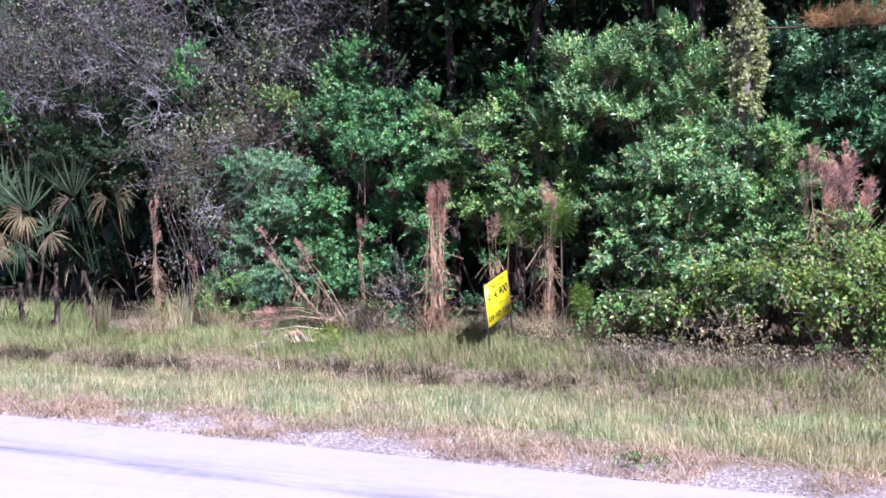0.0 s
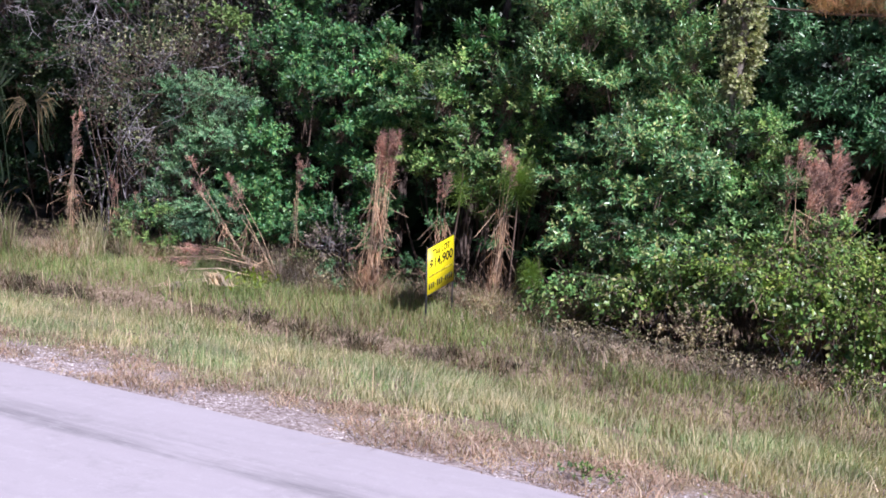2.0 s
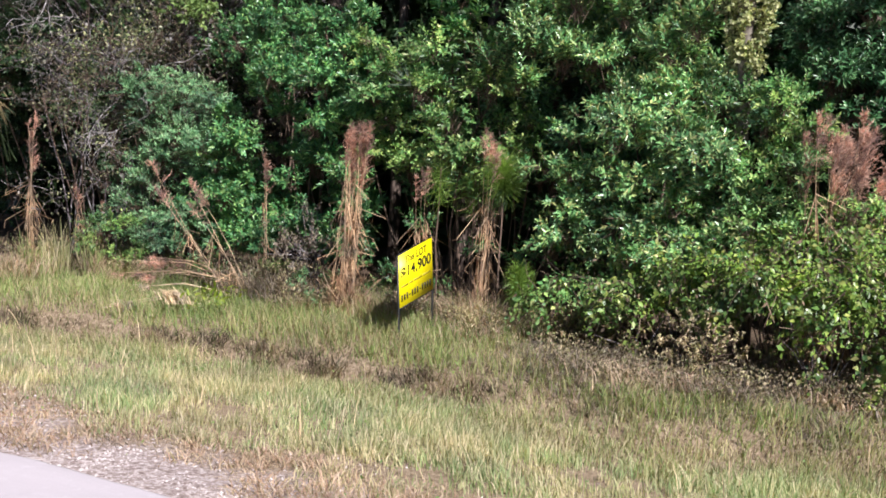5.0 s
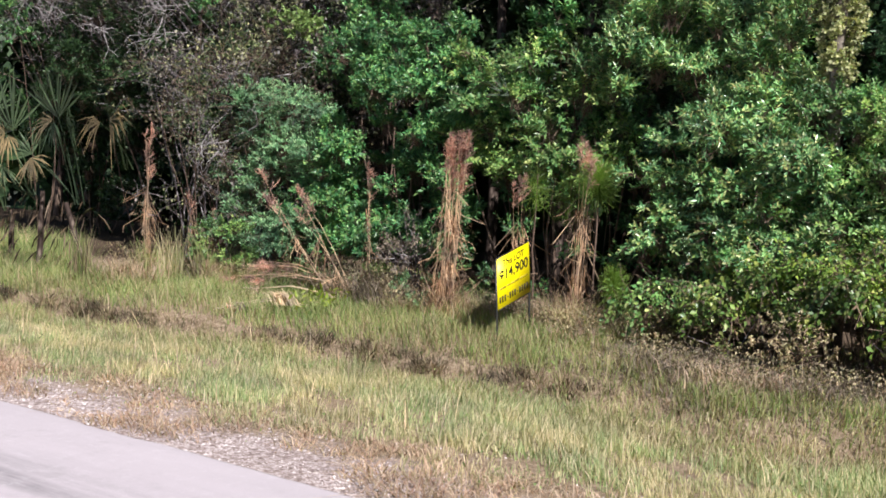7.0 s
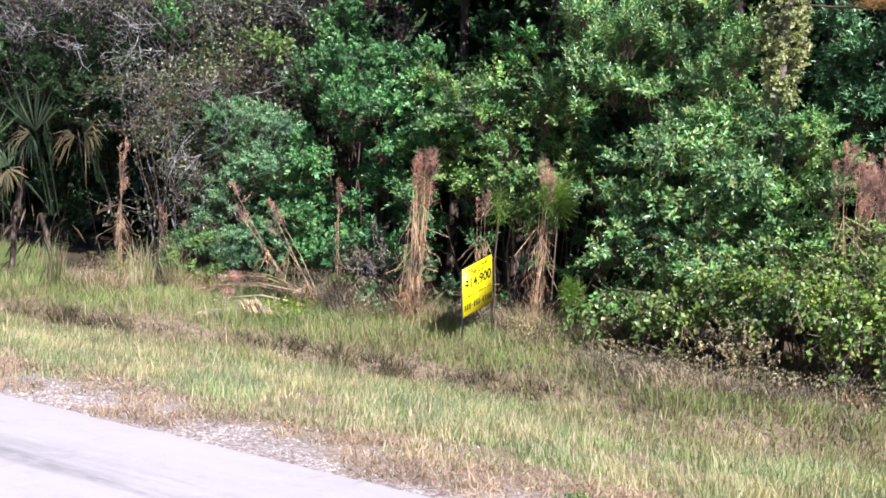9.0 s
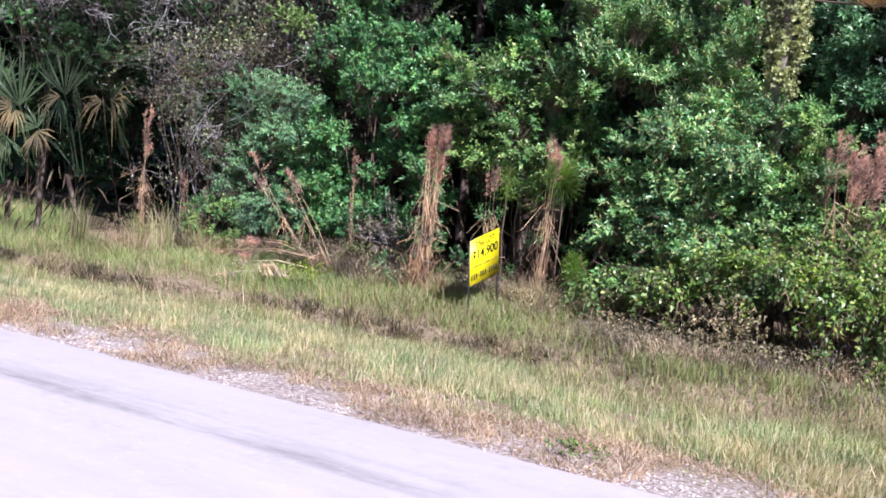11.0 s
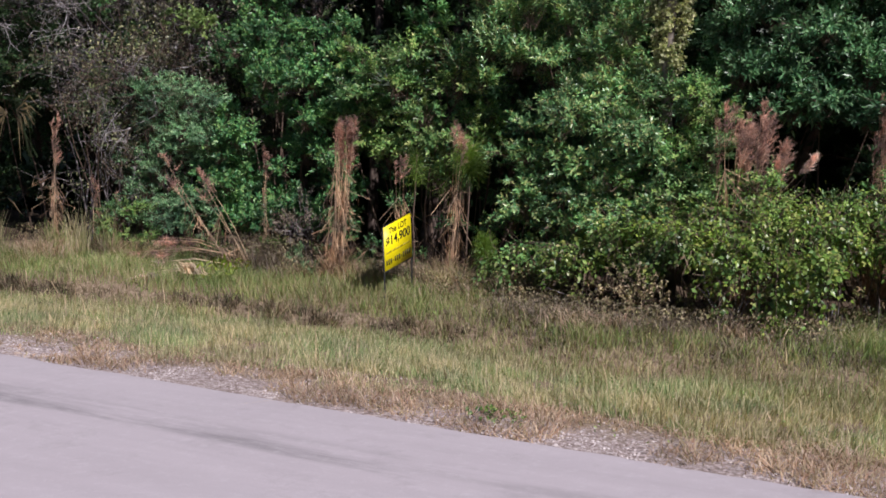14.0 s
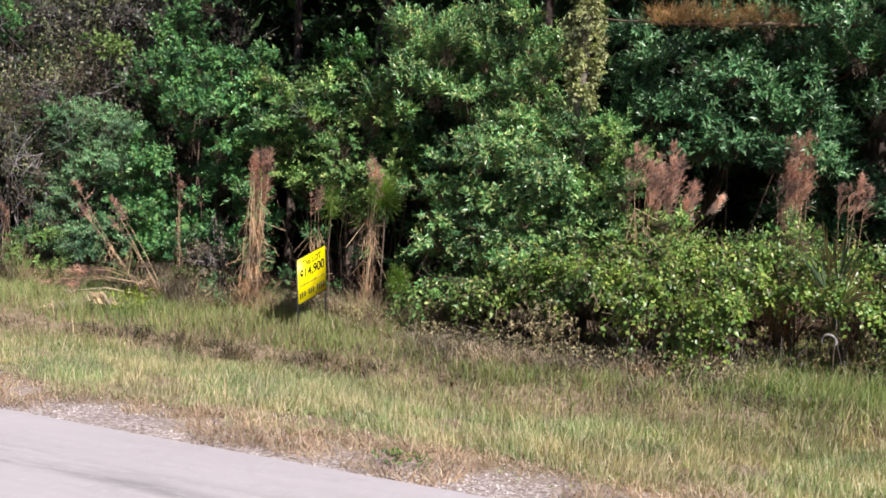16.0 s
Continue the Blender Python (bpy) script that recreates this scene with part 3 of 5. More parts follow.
def bush(name, label, x, y, lobes, material, leaf=0.09, broad=0.32, dense=52, per=13, shoot=0.2, rise=0.55, sag=0.15, seed=0, group="", category="shrub", stems=7, bark=None):
    """A shrub whose boughs end in tufts of leafy shoots, bare underneath."""
    rng = np.random.default_rng(seed)
    z0 = float(ground_z(x, y))
    t = thing(name, (x, y, z0), label, category, group)
    foliage, twigs, wood = [], [], []
    for dx, dy, z, r in lobes:
        mid = np.array((dx, dy, z - z0))
        n = max(6, int(dense * (r / 0.3) ** 2))
        tilt = rng.normal(0, 0.3, 3)
        out = unit(rng.normal(0, 1, (n, 3)) * np.array((1.0, 0.8, 0.7)) + np.array((0.12, -0.35, rise)) + tilt)
        out[:, 2] = np.maximum(out[:, 2], -0.25)
        base = mid + out * np.array((1.0, 0.9, 0.75)) * r * rng.uniform(0.25, 0.75, (n, 1))
        way = out * 0.8 + np.array((0, -0.05, rise)) + rng.normal(0, 0.2, (n, 3)) + tilt * 0.4
        lv, tw = shoots(base, way, shoot * rng.uniform(0.55, 1.3, n), per, leaf, broad, rng, sag)
        foliage.append(lv)
        twigs.append(tw)
        twigs.append(strips(mid + rng.normal(0, 0.15, (n, 3)) * r - np.array((0, 0, 0.3 * r)), base, 0.006, 0.004, rng))
    for o in rng.permutation(len(lobes))[:stems]:
        dx, dy, z, r = lobes[o]
        goal = np.array((dx, dy + 0.1, z - z0))
        foot = np.array((dx * 0.35 + rng.normal(0, 0.12), 0.25 + dy * 0.35 + rng.normal(0, 0.08), -0.05))
        mid = (foot + goal) / 2 + rng.normal(0, 0.1, 3) * max(goal[2], 0.3)
        s_ = np.linspace(0, 1, 6)[:, None]
        wood.append(tube(foot * (1 - s_) ** 2 + mid * 2 * s_ * (1 - s_) + goal * s_ ** 2, np.linspace(0.018, 0.006, 6) * rng.uniform(0.7, 1.3), 4))
    part("trunk", wood, bark or STEM, t)
    tagged(part("brushwood", twigs, bark or STEM, t), kind="stuff")
    part("foliage", foliage, material, t)
    return t


R = np.random.default_rng
# far wood: closes the view behind and above, its shade put into the leaf colour
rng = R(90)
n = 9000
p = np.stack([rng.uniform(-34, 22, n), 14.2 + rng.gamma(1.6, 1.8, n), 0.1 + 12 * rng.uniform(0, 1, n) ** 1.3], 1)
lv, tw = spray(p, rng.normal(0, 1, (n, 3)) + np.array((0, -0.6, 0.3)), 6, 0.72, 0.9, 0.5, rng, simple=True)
far = part("far_wood", [lv], SHADEDARK, None)
tagged(far, "dense wood behind the roadside thicket, shade put into its colour", "wood", kind="stuff")

# trees of the second row, with their shade put into the leaf colour
SECOND = [(-14.5, 13.5, 6.5), (-12.2, 12.6, 6.0), (-10.0, 13.2, 6.5), (-8.2, 12.4, 5.5), (-6.6, 13.4, 6.2), (-2.6, 12.9, 5.6), (-0.9, 12.4, 5.8),
          (1.0, 13.0, 5.6), (2.6, 12.4, 5.4), (4.3, 12.3, 5.6), (5.9, 12.0, 5.4), (7.6, 12.3, 5.6)]
for q, (x, y, h) in enumerate(SECOND):
    rng = R(100 + q)
    t = thing("tree", (x, y, float(ground_z(x, y))), "tree standing deep in the thicket, shade put into its leaf colour", "tree", "second row of trees")
    wood, crown = [tube(wander((0, 0, -0.1), (rng.normal(0, 0.05), rng.normal(0, 0.05), 1), h * 0.85, 7, rng, 0.07), np.linspace(0.075, 0.025, 8), 6)], []
    for b in range(12):
        z = rng.uniform(0.25, 0.95) * h
        a = rng.uniform(0, 2 * math.pi)
        path = wander((0, 0, z * 0.85), (math.cos(a), math.sin(a), 0.5), rng.uniform(0.7, 1.5), 4, rng, 0.2)
        wood.append(tube(path, np.linspace(0.022, 0.006, 5), 4))
        tip = path[-1]
        m_ = 22
        out = unit(rng.normal(0, 1, (m_, 3)))
        lv, tw = spray(tip + out * rng.uniform(0.2, 0.65, (m_, 1)), out + np.array((0, 0, 0.3)), 8, 0.13, 0.5, 0.25, rng, simple=True)
        crown.append(lv)
        wood.append(tw)
    part("trunk", wood, STEM, t)
    part("crown", crown, SHADEDARK, t)

# tall trees added mostly out of view: crowns above the thicket keep its inside dark
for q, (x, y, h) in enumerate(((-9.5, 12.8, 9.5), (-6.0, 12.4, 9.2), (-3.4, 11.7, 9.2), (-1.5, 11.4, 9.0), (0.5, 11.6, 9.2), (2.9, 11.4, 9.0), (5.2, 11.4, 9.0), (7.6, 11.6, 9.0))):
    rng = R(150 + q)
    t = thing("shading_tree", (x, y, float(ground_z(x, y))), "tall tree added to shade the thicket, its crown above it", "tree", "tall trees")
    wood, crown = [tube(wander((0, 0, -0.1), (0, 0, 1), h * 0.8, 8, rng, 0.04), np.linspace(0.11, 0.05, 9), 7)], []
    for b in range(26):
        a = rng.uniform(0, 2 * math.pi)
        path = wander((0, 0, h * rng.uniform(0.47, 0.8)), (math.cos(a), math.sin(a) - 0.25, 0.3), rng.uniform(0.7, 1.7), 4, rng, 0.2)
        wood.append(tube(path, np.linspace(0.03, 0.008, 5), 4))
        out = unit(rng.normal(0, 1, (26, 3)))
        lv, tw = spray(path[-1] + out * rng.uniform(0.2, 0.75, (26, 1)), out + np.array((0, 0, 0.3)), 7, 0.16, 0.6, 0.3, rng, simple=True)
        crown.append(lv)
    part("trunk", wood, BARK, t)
    part("crown", crown, SHADEDARK, t)

# pine trunks
for x, y, r, h, mat, label in ((1.2, 11.2, 0.11, 9.0, BARK, "dark straight pine trunk rising behind the shrubs"),
                               (1.75, 11.6, 0.07, 8.0, BARK, "thin dark pine trunk deep in the thicket"),
                               (-2.6, 11.6, 0.07, 8.0, BARK, "thin shaded pine trunk behind green shrubs")):
    rng = R(int(x * 10 + 500))
    t = thing("pine_tree", (x, y, float(ground_z(x, y))), label, "tree", "pines")
    part("trunk", [tube(wander((0, 0, -0.1), (0.01, 0, 1), h, 10, rng, 0.02), np.linspace(r, r * 0.6, 11), 9)], mat, t, smooth=True)
    wood, crown = [], []
    for b in range(14):
        a = rng.uniform(0, 2 * math.pi)
        path = wander((0, 0, h * rng.uniform(0.6, 0.98)), (math.cos(a), math.sin(a), 0.3), rng.uniform(0.8, 1.6), 4, rng, 0.15)
        wood.append(tube(path, np.linspace(0.03, 0.008, 5), 4))
        for e in path[2:]:
            o = unit(rng.normal(0, 1, (60, 3)))
            crown.append(strips(np.repeat(e[None], 60, 0), e + o * 0.22, 0.006, 0.003, rng))
    part("bough", wood, mat, t)
    part("needle_tuft", crown, NEEDLE, t)

# pale trunk wrapped in a yellowing creeper
rng = R(61)
t = thing("creeper_tree", (2.62, 9.42, float(ground_z(2.62, 9.42))), "pale leaning trunk wrapped in yellowing creeper", "tree")
path = wander((0, 0, -0.1), (-0.02, 0.01, 1), 6.5, 10, rng, 0.025)
part("trunk", [tube(path, np.linspace(0.062, 0.045, 11), 8)], PALEBARK, t, smooth=True)
n = 1100
f = np.where(rng.random(n) < 0.25, rng.uniform(5.7, 7.4, n), rng.uniform(3.75, 5.8, n))
c = np.stack([np.interp(f, np.arange(11), path[:, a]) for a in range(3)], 1)
out = unit(rng.normal(0, 1, (n, 3)) * np.array((1, 1, 0.3)))
lv, tw = spray(c + out * rng.uniform(0.04, 0.15, (n, 1)) * (0.5 + 0.9 * value_noise(f, f * 0, 0.5, 66))[:, None], out, 10, 0.033, 0.7, 0.08, rng)
part("creeper", [lv], BLOND, t, "yellowing creeper leaves")
part("creeper_vine", [tw], STEM, t)

# dead pine bough with rust-brown needles
rng = R(62)
t = thing("dead_pine_bough", (3.4, 9.65, 3.28), "dead fallen pine bough with rust-brown needles", "branch")
main = np.stack([np.linspace(-0.8, 1.62, 14), 1.33 * np.clip(np.linspace(-1.2, 1, 14), 0, 1) ** 2, 0.14 - 0.1 * np.sin(np.linspace(0.2, 3.0, 14)) + rng.normal(0, 0.008, 14)], 1)
wood, crown = [tube(main, np.linspace(0.01, 0.022, 14), 5)], []
for q in range(34):
    f = rng.uniform(2.0, 10.5)
    e = np.array([np.interp(f, np.arange(14), main[:, c]) for c in range(3)])
    twig = wander(e, (rng.normal(0.1, 0.7), rng.normal(-0.1, 0.3), rng.uniform(0.1, 0.7)), rng.uniform(0.1, 0.24), 4, rng, 0.2)
    wood.append(tube(twig, np.linspace(0.005, 0.002, 5), 3))
    k = 48
    root = twig[rng.integers(1, 5, k)] + rng.normal(0, 0.02, (k, 3))
    crown.append(strips(root, root + unit(rng.normal(0, 0.6, (k, 3)) + np.array((0.1, -0.1, 0.5))) * rng.uniform(0.07, 0.18, (k, 1)), 0.0045, 0.002, rng))
part("bough", wood, STEM, t)
part("needle_tuft", crown, RUST, t)
# the trunk that the bough leans on
t = thing("pine_tree", (5.05, 11.0, float(ground_z(5.05, 11.0))), "pine trunk that carries a dead bough", "tree", "pines")
part("trunk", [tube(wander((0, 0, -0.1), (0, 0, 1), 8, 9, R(63), 0.02), np.linspace(0.09, 0.06, 10), 8)], BARK, t, smooth=True)

# long grey branch across the dark gap
rng = R(64)
t = thing("dead_branch", (0.2, 11.0, 3.72), "long grey branch lying across a dark gap in the wood", "branch", "dead branches")
main = wander((-0.9, 0.1, -0.05), (1.0, 0, 0.08), 2.1, 9, rng, 0.05)
part("branch", [tube(main, np.linspace(0.014, 0.022, 10), 5)] + [tube(wander(main[k], rng.normal(0, 1, 3), 0.3, 4, rng, 0.25), (0.006, 0.005, 0.004, 0.003, 0.002), 3) for k in (2, 4, 5, 7, 8)], TWIG, t)

# ---- green thicket, left to right ----
GREEN = "thicket"
bush("wax_myrtle", "dense blue-green wax myrtle at the thicket edge", -4.05, 9.5, clumps(34, 1.7, 0.7, 0.55, 2.35, 0.25, R(200), 0.35, bulge=0.2) + [(-0.75, -0.25, 2.3, 0.2), (-0.5, -0.3, 2.15, 0.22), (-0.2, -0.3, 2.05, 0.24)],
     FEATHER, 0.052, 0.24, 60, 18, 0.24, 0.3, 0.35, seed=1, group=GREEN)
bush("wax_myrtle", "tall dark green wax myrtle with upright sprays", -2.35, 9.7, clumps(52, 2.3, 0.8, 0.55, 2.95, 0.26, R(201), 0.3, bulge=0.45), MYRTLE, 0.068, 0.36, 60, 14, 0.17, 0.5, seed=2, group=GREEN)
bush("holly_shrub", "broad-leaved yellow-green shrub overhanging a dark hollow", -0.6, 9.55, clumps(34, 2.0, 0.8, 1.5, 2.75, 0.24, R(202), 0.2), GOLD, 0.058, 0.42, 58, 13, 0.19, 0.35, 0.35, seed=3, group=GREEN, stems=9)
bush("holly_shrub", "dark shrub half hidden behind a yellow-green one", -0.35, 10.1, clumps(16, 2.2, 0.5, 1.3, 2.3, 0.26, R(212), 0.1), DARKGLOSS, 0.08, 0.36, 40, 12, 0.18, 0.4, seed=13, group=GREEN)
bush("pepper_shrub", "large glossy green pepper shrub with upright sunlit sprays", 1.35, 9.65, clumps(50, 2.5, 1.0, 1.95, 3.3, 0.26, R(203), 0.1, lambda x, y, z, r: x + r < 1.06 and (z - r > 2.1 or x > 0.1)),
     GLOSSY, 0.074, 0.28, 58, 17, 0.28, 0.8, 0.12, seed=4, group=GREEN, stems=11)
bush("holly_shrub", "thin green shrub standing in the mouth of a dark hollow", 0.0, 9.35, clumps(9, 1.3, 0.4, 0.6, 1.55, 0.17, R(219), 0.1), MYRTLE, 0.06, 0.36, 44, 11, 0.2, 0.5, seed=20, group=GREEN, stems=6)
# lower boughs take the darker leaf colour in place of shade
bush("pepper_shrub", "lower boughs of a pepper shrub, shade put into darker leaves", 0.9, 10.1, clumps(16, 1.6, 0.5, 0.9, 2.1, 0.25, R(213), 0.1), DARKGLOSS, 0.085, 0.3, 40, 12, 0.2, 0.4, seed=14, group=GREEN)
bush("pepper_shrub", "lighter glossy pepper shrub with drooping twigs", 1.9, 9.05, clumps(36, 2.1, 0.5, 0.8, 2.2, 0.22, R(204), 0.25, lambda x, y, z, r: x + r < 0.75 or z < 1.9, bulge=0.15),
     GLOSSY, 0.064, 0.32, 62, 15, 0.21, 0.3, 0.4, seed=5, group=GREEN)
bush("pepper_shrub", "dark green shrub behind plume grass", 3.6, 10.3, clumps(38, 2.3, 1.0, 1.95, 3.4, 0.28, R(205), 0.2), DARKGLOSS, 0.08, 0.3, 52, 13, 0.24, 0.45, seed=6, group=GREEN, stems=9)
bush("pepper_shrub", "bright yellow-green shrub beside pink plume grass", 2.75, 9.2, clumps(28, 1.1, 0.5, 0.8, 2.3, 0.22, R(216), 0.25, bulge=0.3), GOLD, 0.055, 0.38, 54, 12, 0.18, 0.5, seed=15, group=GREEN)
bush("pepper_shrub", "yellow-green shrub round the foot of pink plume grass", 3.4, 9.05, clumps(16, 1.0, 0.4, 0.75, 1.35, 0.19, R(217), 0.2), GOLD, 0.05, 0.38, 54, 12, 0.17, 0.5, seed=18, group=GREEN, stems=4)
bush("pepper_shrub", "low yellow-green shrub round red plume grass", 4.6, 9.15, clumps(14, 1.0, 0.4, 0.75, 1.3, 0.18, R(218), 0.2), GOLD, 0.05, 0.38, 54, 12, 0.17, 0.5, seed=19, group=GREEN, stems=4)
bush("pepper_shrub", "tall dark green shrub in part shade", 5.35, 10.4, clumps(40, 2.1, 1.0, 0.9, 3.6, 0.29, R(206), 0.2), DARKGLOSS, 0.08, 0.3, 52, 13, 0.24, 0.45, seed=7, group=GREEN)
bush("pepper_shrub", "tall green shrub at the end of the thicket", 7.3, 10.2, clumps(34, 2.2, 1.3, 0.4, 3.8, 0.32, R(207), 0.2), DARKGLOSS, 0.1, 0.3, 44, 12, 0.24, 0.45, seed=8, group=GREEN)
# back-row shrubs, shade painted in by the near-black leaf colour
shrub("holly_shrub", "broad-leaved shrub behind the front row, leaves darkened for shade", -1.2, 11.3, heap(18, 3.0, 0.9, 2.2, 3.5, 0.42, R(208), 0.3), SHADEDARK, 0.09, 0.42, seed=9, group=GREEN, clusters=46)
shrub("holly_shrub", "back-row shrub with broad leaves darkened for shade", 2.2, 11.4, heap(16, 2.4, 0.9, 2.2, 3.5, 0.42, R(209), 0.3), SHADEDARK, 0.09, 0.42, seed=10, group=GREEN, clusters=46)
shrub("holly_shrub", "low shrub inside the dark hollow, leaves darkened for shade", 0.3, 11.7, heap(12, 2.6, 0.7, 0.3, 1.7, 0.36, R(210), 0.2), SHADEDARK, 0.08, 0.42, seed=11, group=GREEN, clusters=26)
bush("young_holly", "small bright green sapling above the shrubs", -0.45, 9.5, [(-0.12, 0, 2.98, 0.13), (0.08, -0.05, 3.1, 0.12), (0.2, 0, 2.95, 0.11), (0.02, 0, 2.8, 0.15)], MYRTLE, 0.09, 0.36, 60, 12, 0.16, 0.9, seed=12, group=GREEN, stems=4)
# dense roofs added to block sun from the hollow; leaf colour holds shade too
bush("shade_shrub", "small-leaved shrub roofing a hollow above palmettos, leaves darkened for shade", -8.3, 11.0, clumps(44, 3.8, 1.9, 2.1, 3.7, 0.34, R(214), 0.1), SHADEDARK, 0.075, 0.4, 28, 12, 0.2, 0.3, 0.3, seed=16, group=GREEN, stems=3)
bush("shade_shrub", "shrub behind bare twigs, roofing a hollow, leaves darkened for shade", -6.5, 10.9, clumps(46, 3.2, 2.0, 1.95, 3.1, 0.34, R(215), 0.1), SHADEDARK, 0.075, 0.4, 27, 12, 0.2, 0.3, 0.3, seed=17, group=GREEN, stems=3)


# grey thin-leaved thicket
for q, (x, y, w, z0, z1, n) in enumerate(((-9.8, 10.4, 3.0, 4.2, 6.2, 30), (-7.3, 10.2, 3.0, 4.0, 5.8, 34), (-5.5, 10.5, 2.2, 1.7, 5.2, 24), (-4.3, 10.7, 1.8, 2.4, 5.2, 24), (-12.0, 10.6, 2.8, 4.2, 6.2, 24))):
    rng = R(300 + q)
    t = thing("grey_thicket_tree", (x, y, float(ground_z(x, y))), "grey twiggy tree, nearly bare, with sparse olive leaves", "tree", "grey thicket")
    wood, crown, stems_ = [], [], []
    for b in range(n):
        a = rng.uniform(0, 2 * math.pi)
        foot = np.array((rng.uniform(-w, w) * 0.25, rng.uniform(1.4, 2.1), -0.05))
        goal = np.array((rng.uniform(-w / 2, w / 2), rng.uniform(-2.3 if z0 > 3 else -0.8, 0.4), rng.uniform(z0, z1)))
        s = np.linspace(0, 1, 8)[:, None]
        mid = np.array((foot[0], foot[1], goal[2] * 0.7)) + rng.normal(0, 0.25, 3)
        path = foot * (1 - s) ** 2 + mid * 2 * s * (1 - s) + goal * s ** 2 + rng.normal(0, 0.03, (8, 3))
        (stems_ if b % 4 == 0 else wood).append(tube(path[0 if b % 4 == 0 else 4:], np.linspace(0.02, 0.006, 8)[0 if b % 4 == 0 else 4:] * rng.uniform(0.6, 1.2), 4))
        for c_ in range(8):
            e = path[rng.integers(3, 8)]
            side = wander(e, rng.normal(0, 1, 3) * np.array((1.3, 0.8, 0.4)) + np.array((0, -0.2, 0.3)), rng.uniform(0.5, 1.2), 5, rng, 0.28)
            wood.append(tube(side, np.linspace(0.0065, 0.003, 6), 3))
            for d_ in range(7):
                e2 = side[rng.integers(1, 6)]
                if value_noise(np.array(x + e2[0] + 0.3 * e2[1]), np.array(e2[2] + 0.5 * e2[1]), 0.5, 370) < 0.45:
                    continue
                if z0 > 3 and e2[2] < 3.35 + 0.6 * value_noise(np.array(x + e2[0]), np.array(0.0), 0.6, 371):
                    continue
                tw = wander(e2, rng.normal(0, 1, 3) + np.array((0.5, 0, 0)), rng.uniform(0.25, 0.6), 3, rng, 0.3)
                wood.append(tube(tw, (0.0036, 0.003, 0.0024, 0.0018), 3))
                k_ = 10
                at_ = tw[rng.integers(1, 4, k_)] + rng.normal(0, 0.05, (k_, 3))
                crown.append(leaves(at_, rng.normal(0, 1, (k_, 3)), rng.uniform(0.03, 0.065, k_), 0.5, rng, simple=True))
    part("trunk", stems_, BARK, t)
    part("bough", wood, TWIG, t)
    part("foliage", crown, OLIVE, t, "sparse olive and brown leaves")

# bleached dead branches that stick out of the grey thicket
for q, (x, y, z, dx, dz, n_) in enumerate(((-5.3, 9.0, 2.35, 0.95, 0.3, 4), (-5.0, 8.95, 1.7, -0.7, -0.5, 5), (-6.6, 9.1, 3.1, 1.2, 0.05, 4), (-4.6, 9.1, 2.55, 0.8, 0.1, 2), (-7.4, 9.2, 3.3, 1.2, 0.05, 4), (-5.1, 8.95, 1.6, 0.15, -0.9, 3), (-8.6, 9.1, 3.3, 1.3, 0.0, 5), (-7.9, 9.0, 3.6, 1.3, -0.1, 5), (-6.2, 9.0, 3.45, 1.1, 0.2, 5), (-5.9, 8.9, 2.9, 1.0, -0.15, 5), (-9.6, 9.1, 3.7, 1.2, 0.1, 4))):
    rng = R(330 + q)
    x, y, z = nearer(x, y, z)
    t = thing("dead_branch", (x, y, z), "bleached grey dead branch sticking out of the thicket", "branch", "dead branches")
    main = wander((-dx * 0.6, 0.75, -dz * 0.7), (dx, -0.75, dz + 0.1), 1.0, 8, rng, 0.16)
    wood = [tube(main, np.linspace(0.0075, 0.0025, 9), 5)]
    for b in range(n_):
        side = wander(main[rng.integers(3, 8)], (dx * 0.9 + rng.normal(0, 0.5), rng.normal(-0.3, 0.4), dz + rng.normal(0, 0.4)), rng.uniform(0.25, 0.6), 5, rng, 0.24)
        wood.append(tube(side, np.linspace(0.006, 0.002, 6), 4))
        for c_ in range(6):
            wood.append(tube(wander(side[rng.integers(2, 6)], rng.normal(0, 1, 3), 0.2, 3, rng, 0.25), (0.003, 0.0025, 0.002, 0.0015), 3))
    part("branch", wood, BLEACHED, t)

# tangle of dry twigs under the grey trees
for q, (x, y, w, z_, z1) in enumerate(((-6.1, 9.7, 0.5, 1.7, 2.9), (-5.5, 9.5, 0.55, 0.7, 2.7), (-5.0, 9.5, 0.45, 1.2, 2.9), (-6.6, 9.8, 0.5, 1.9, 3.0), (-4.6, 9.7, 0.4, 2.0, 3.1))):
    rng = R(345 + q)
    x, y, _ = nearer(x, y)
    t = thing("twig_tangle", (x, y, float(ground_z(x, y))), "tangle of dry purple-brown twigs under grey trees", "dead shrub", "twig tangles")
    wood, crown = [tube(wander((rng.normal(0, 0.1), 0.25, -0.05), (rng.normal(0, 0.1), 0, 1), z_ + 0.5, 6, rng, 0.12), np.linspace(0.012, 0.006, 7), 4) for _ in range(4)], []
    for b in range(26):
        main = wander((rng.normal(0, w * 0.6), rng.normal(0.1, 0.25), rng.uniform(z_, z1 - 0.3)), (rng.normal(0, 1.0), rng.normal(-0.2, 0.4), rng.normal(0.35, 0.4)), rng.uniform(0.35, 0.8), 5, rng, 0.28)
        wood.append(tube(main, np.linspace(0.006, 0.002, 6), 3))
        for c_ in range(7):
            tw = wander(main[rng.integers(1, 6)], rng.normal(0, 1, 3), rng.uniform(0.12, 0.35), 3, rng, 0.3)
            wood.append(tube(tw, (0.0032, 0.0027, 0.0022, 0.0016), 3))
            crown.append(leaves(tw[rng.integers(1, 4, 4)] + rng.normal(0, 0.04, (4, 3)), rng.normal(0, 1, (4, 3)), rng.uniform(0.03, 0.06, 4), 0.55, rng, simple=True))
    part("brushwood", wood, TWIG if q % 2 else STEM, t)
    part("foliage", crown, OLIVE, t, "withered small leaves")

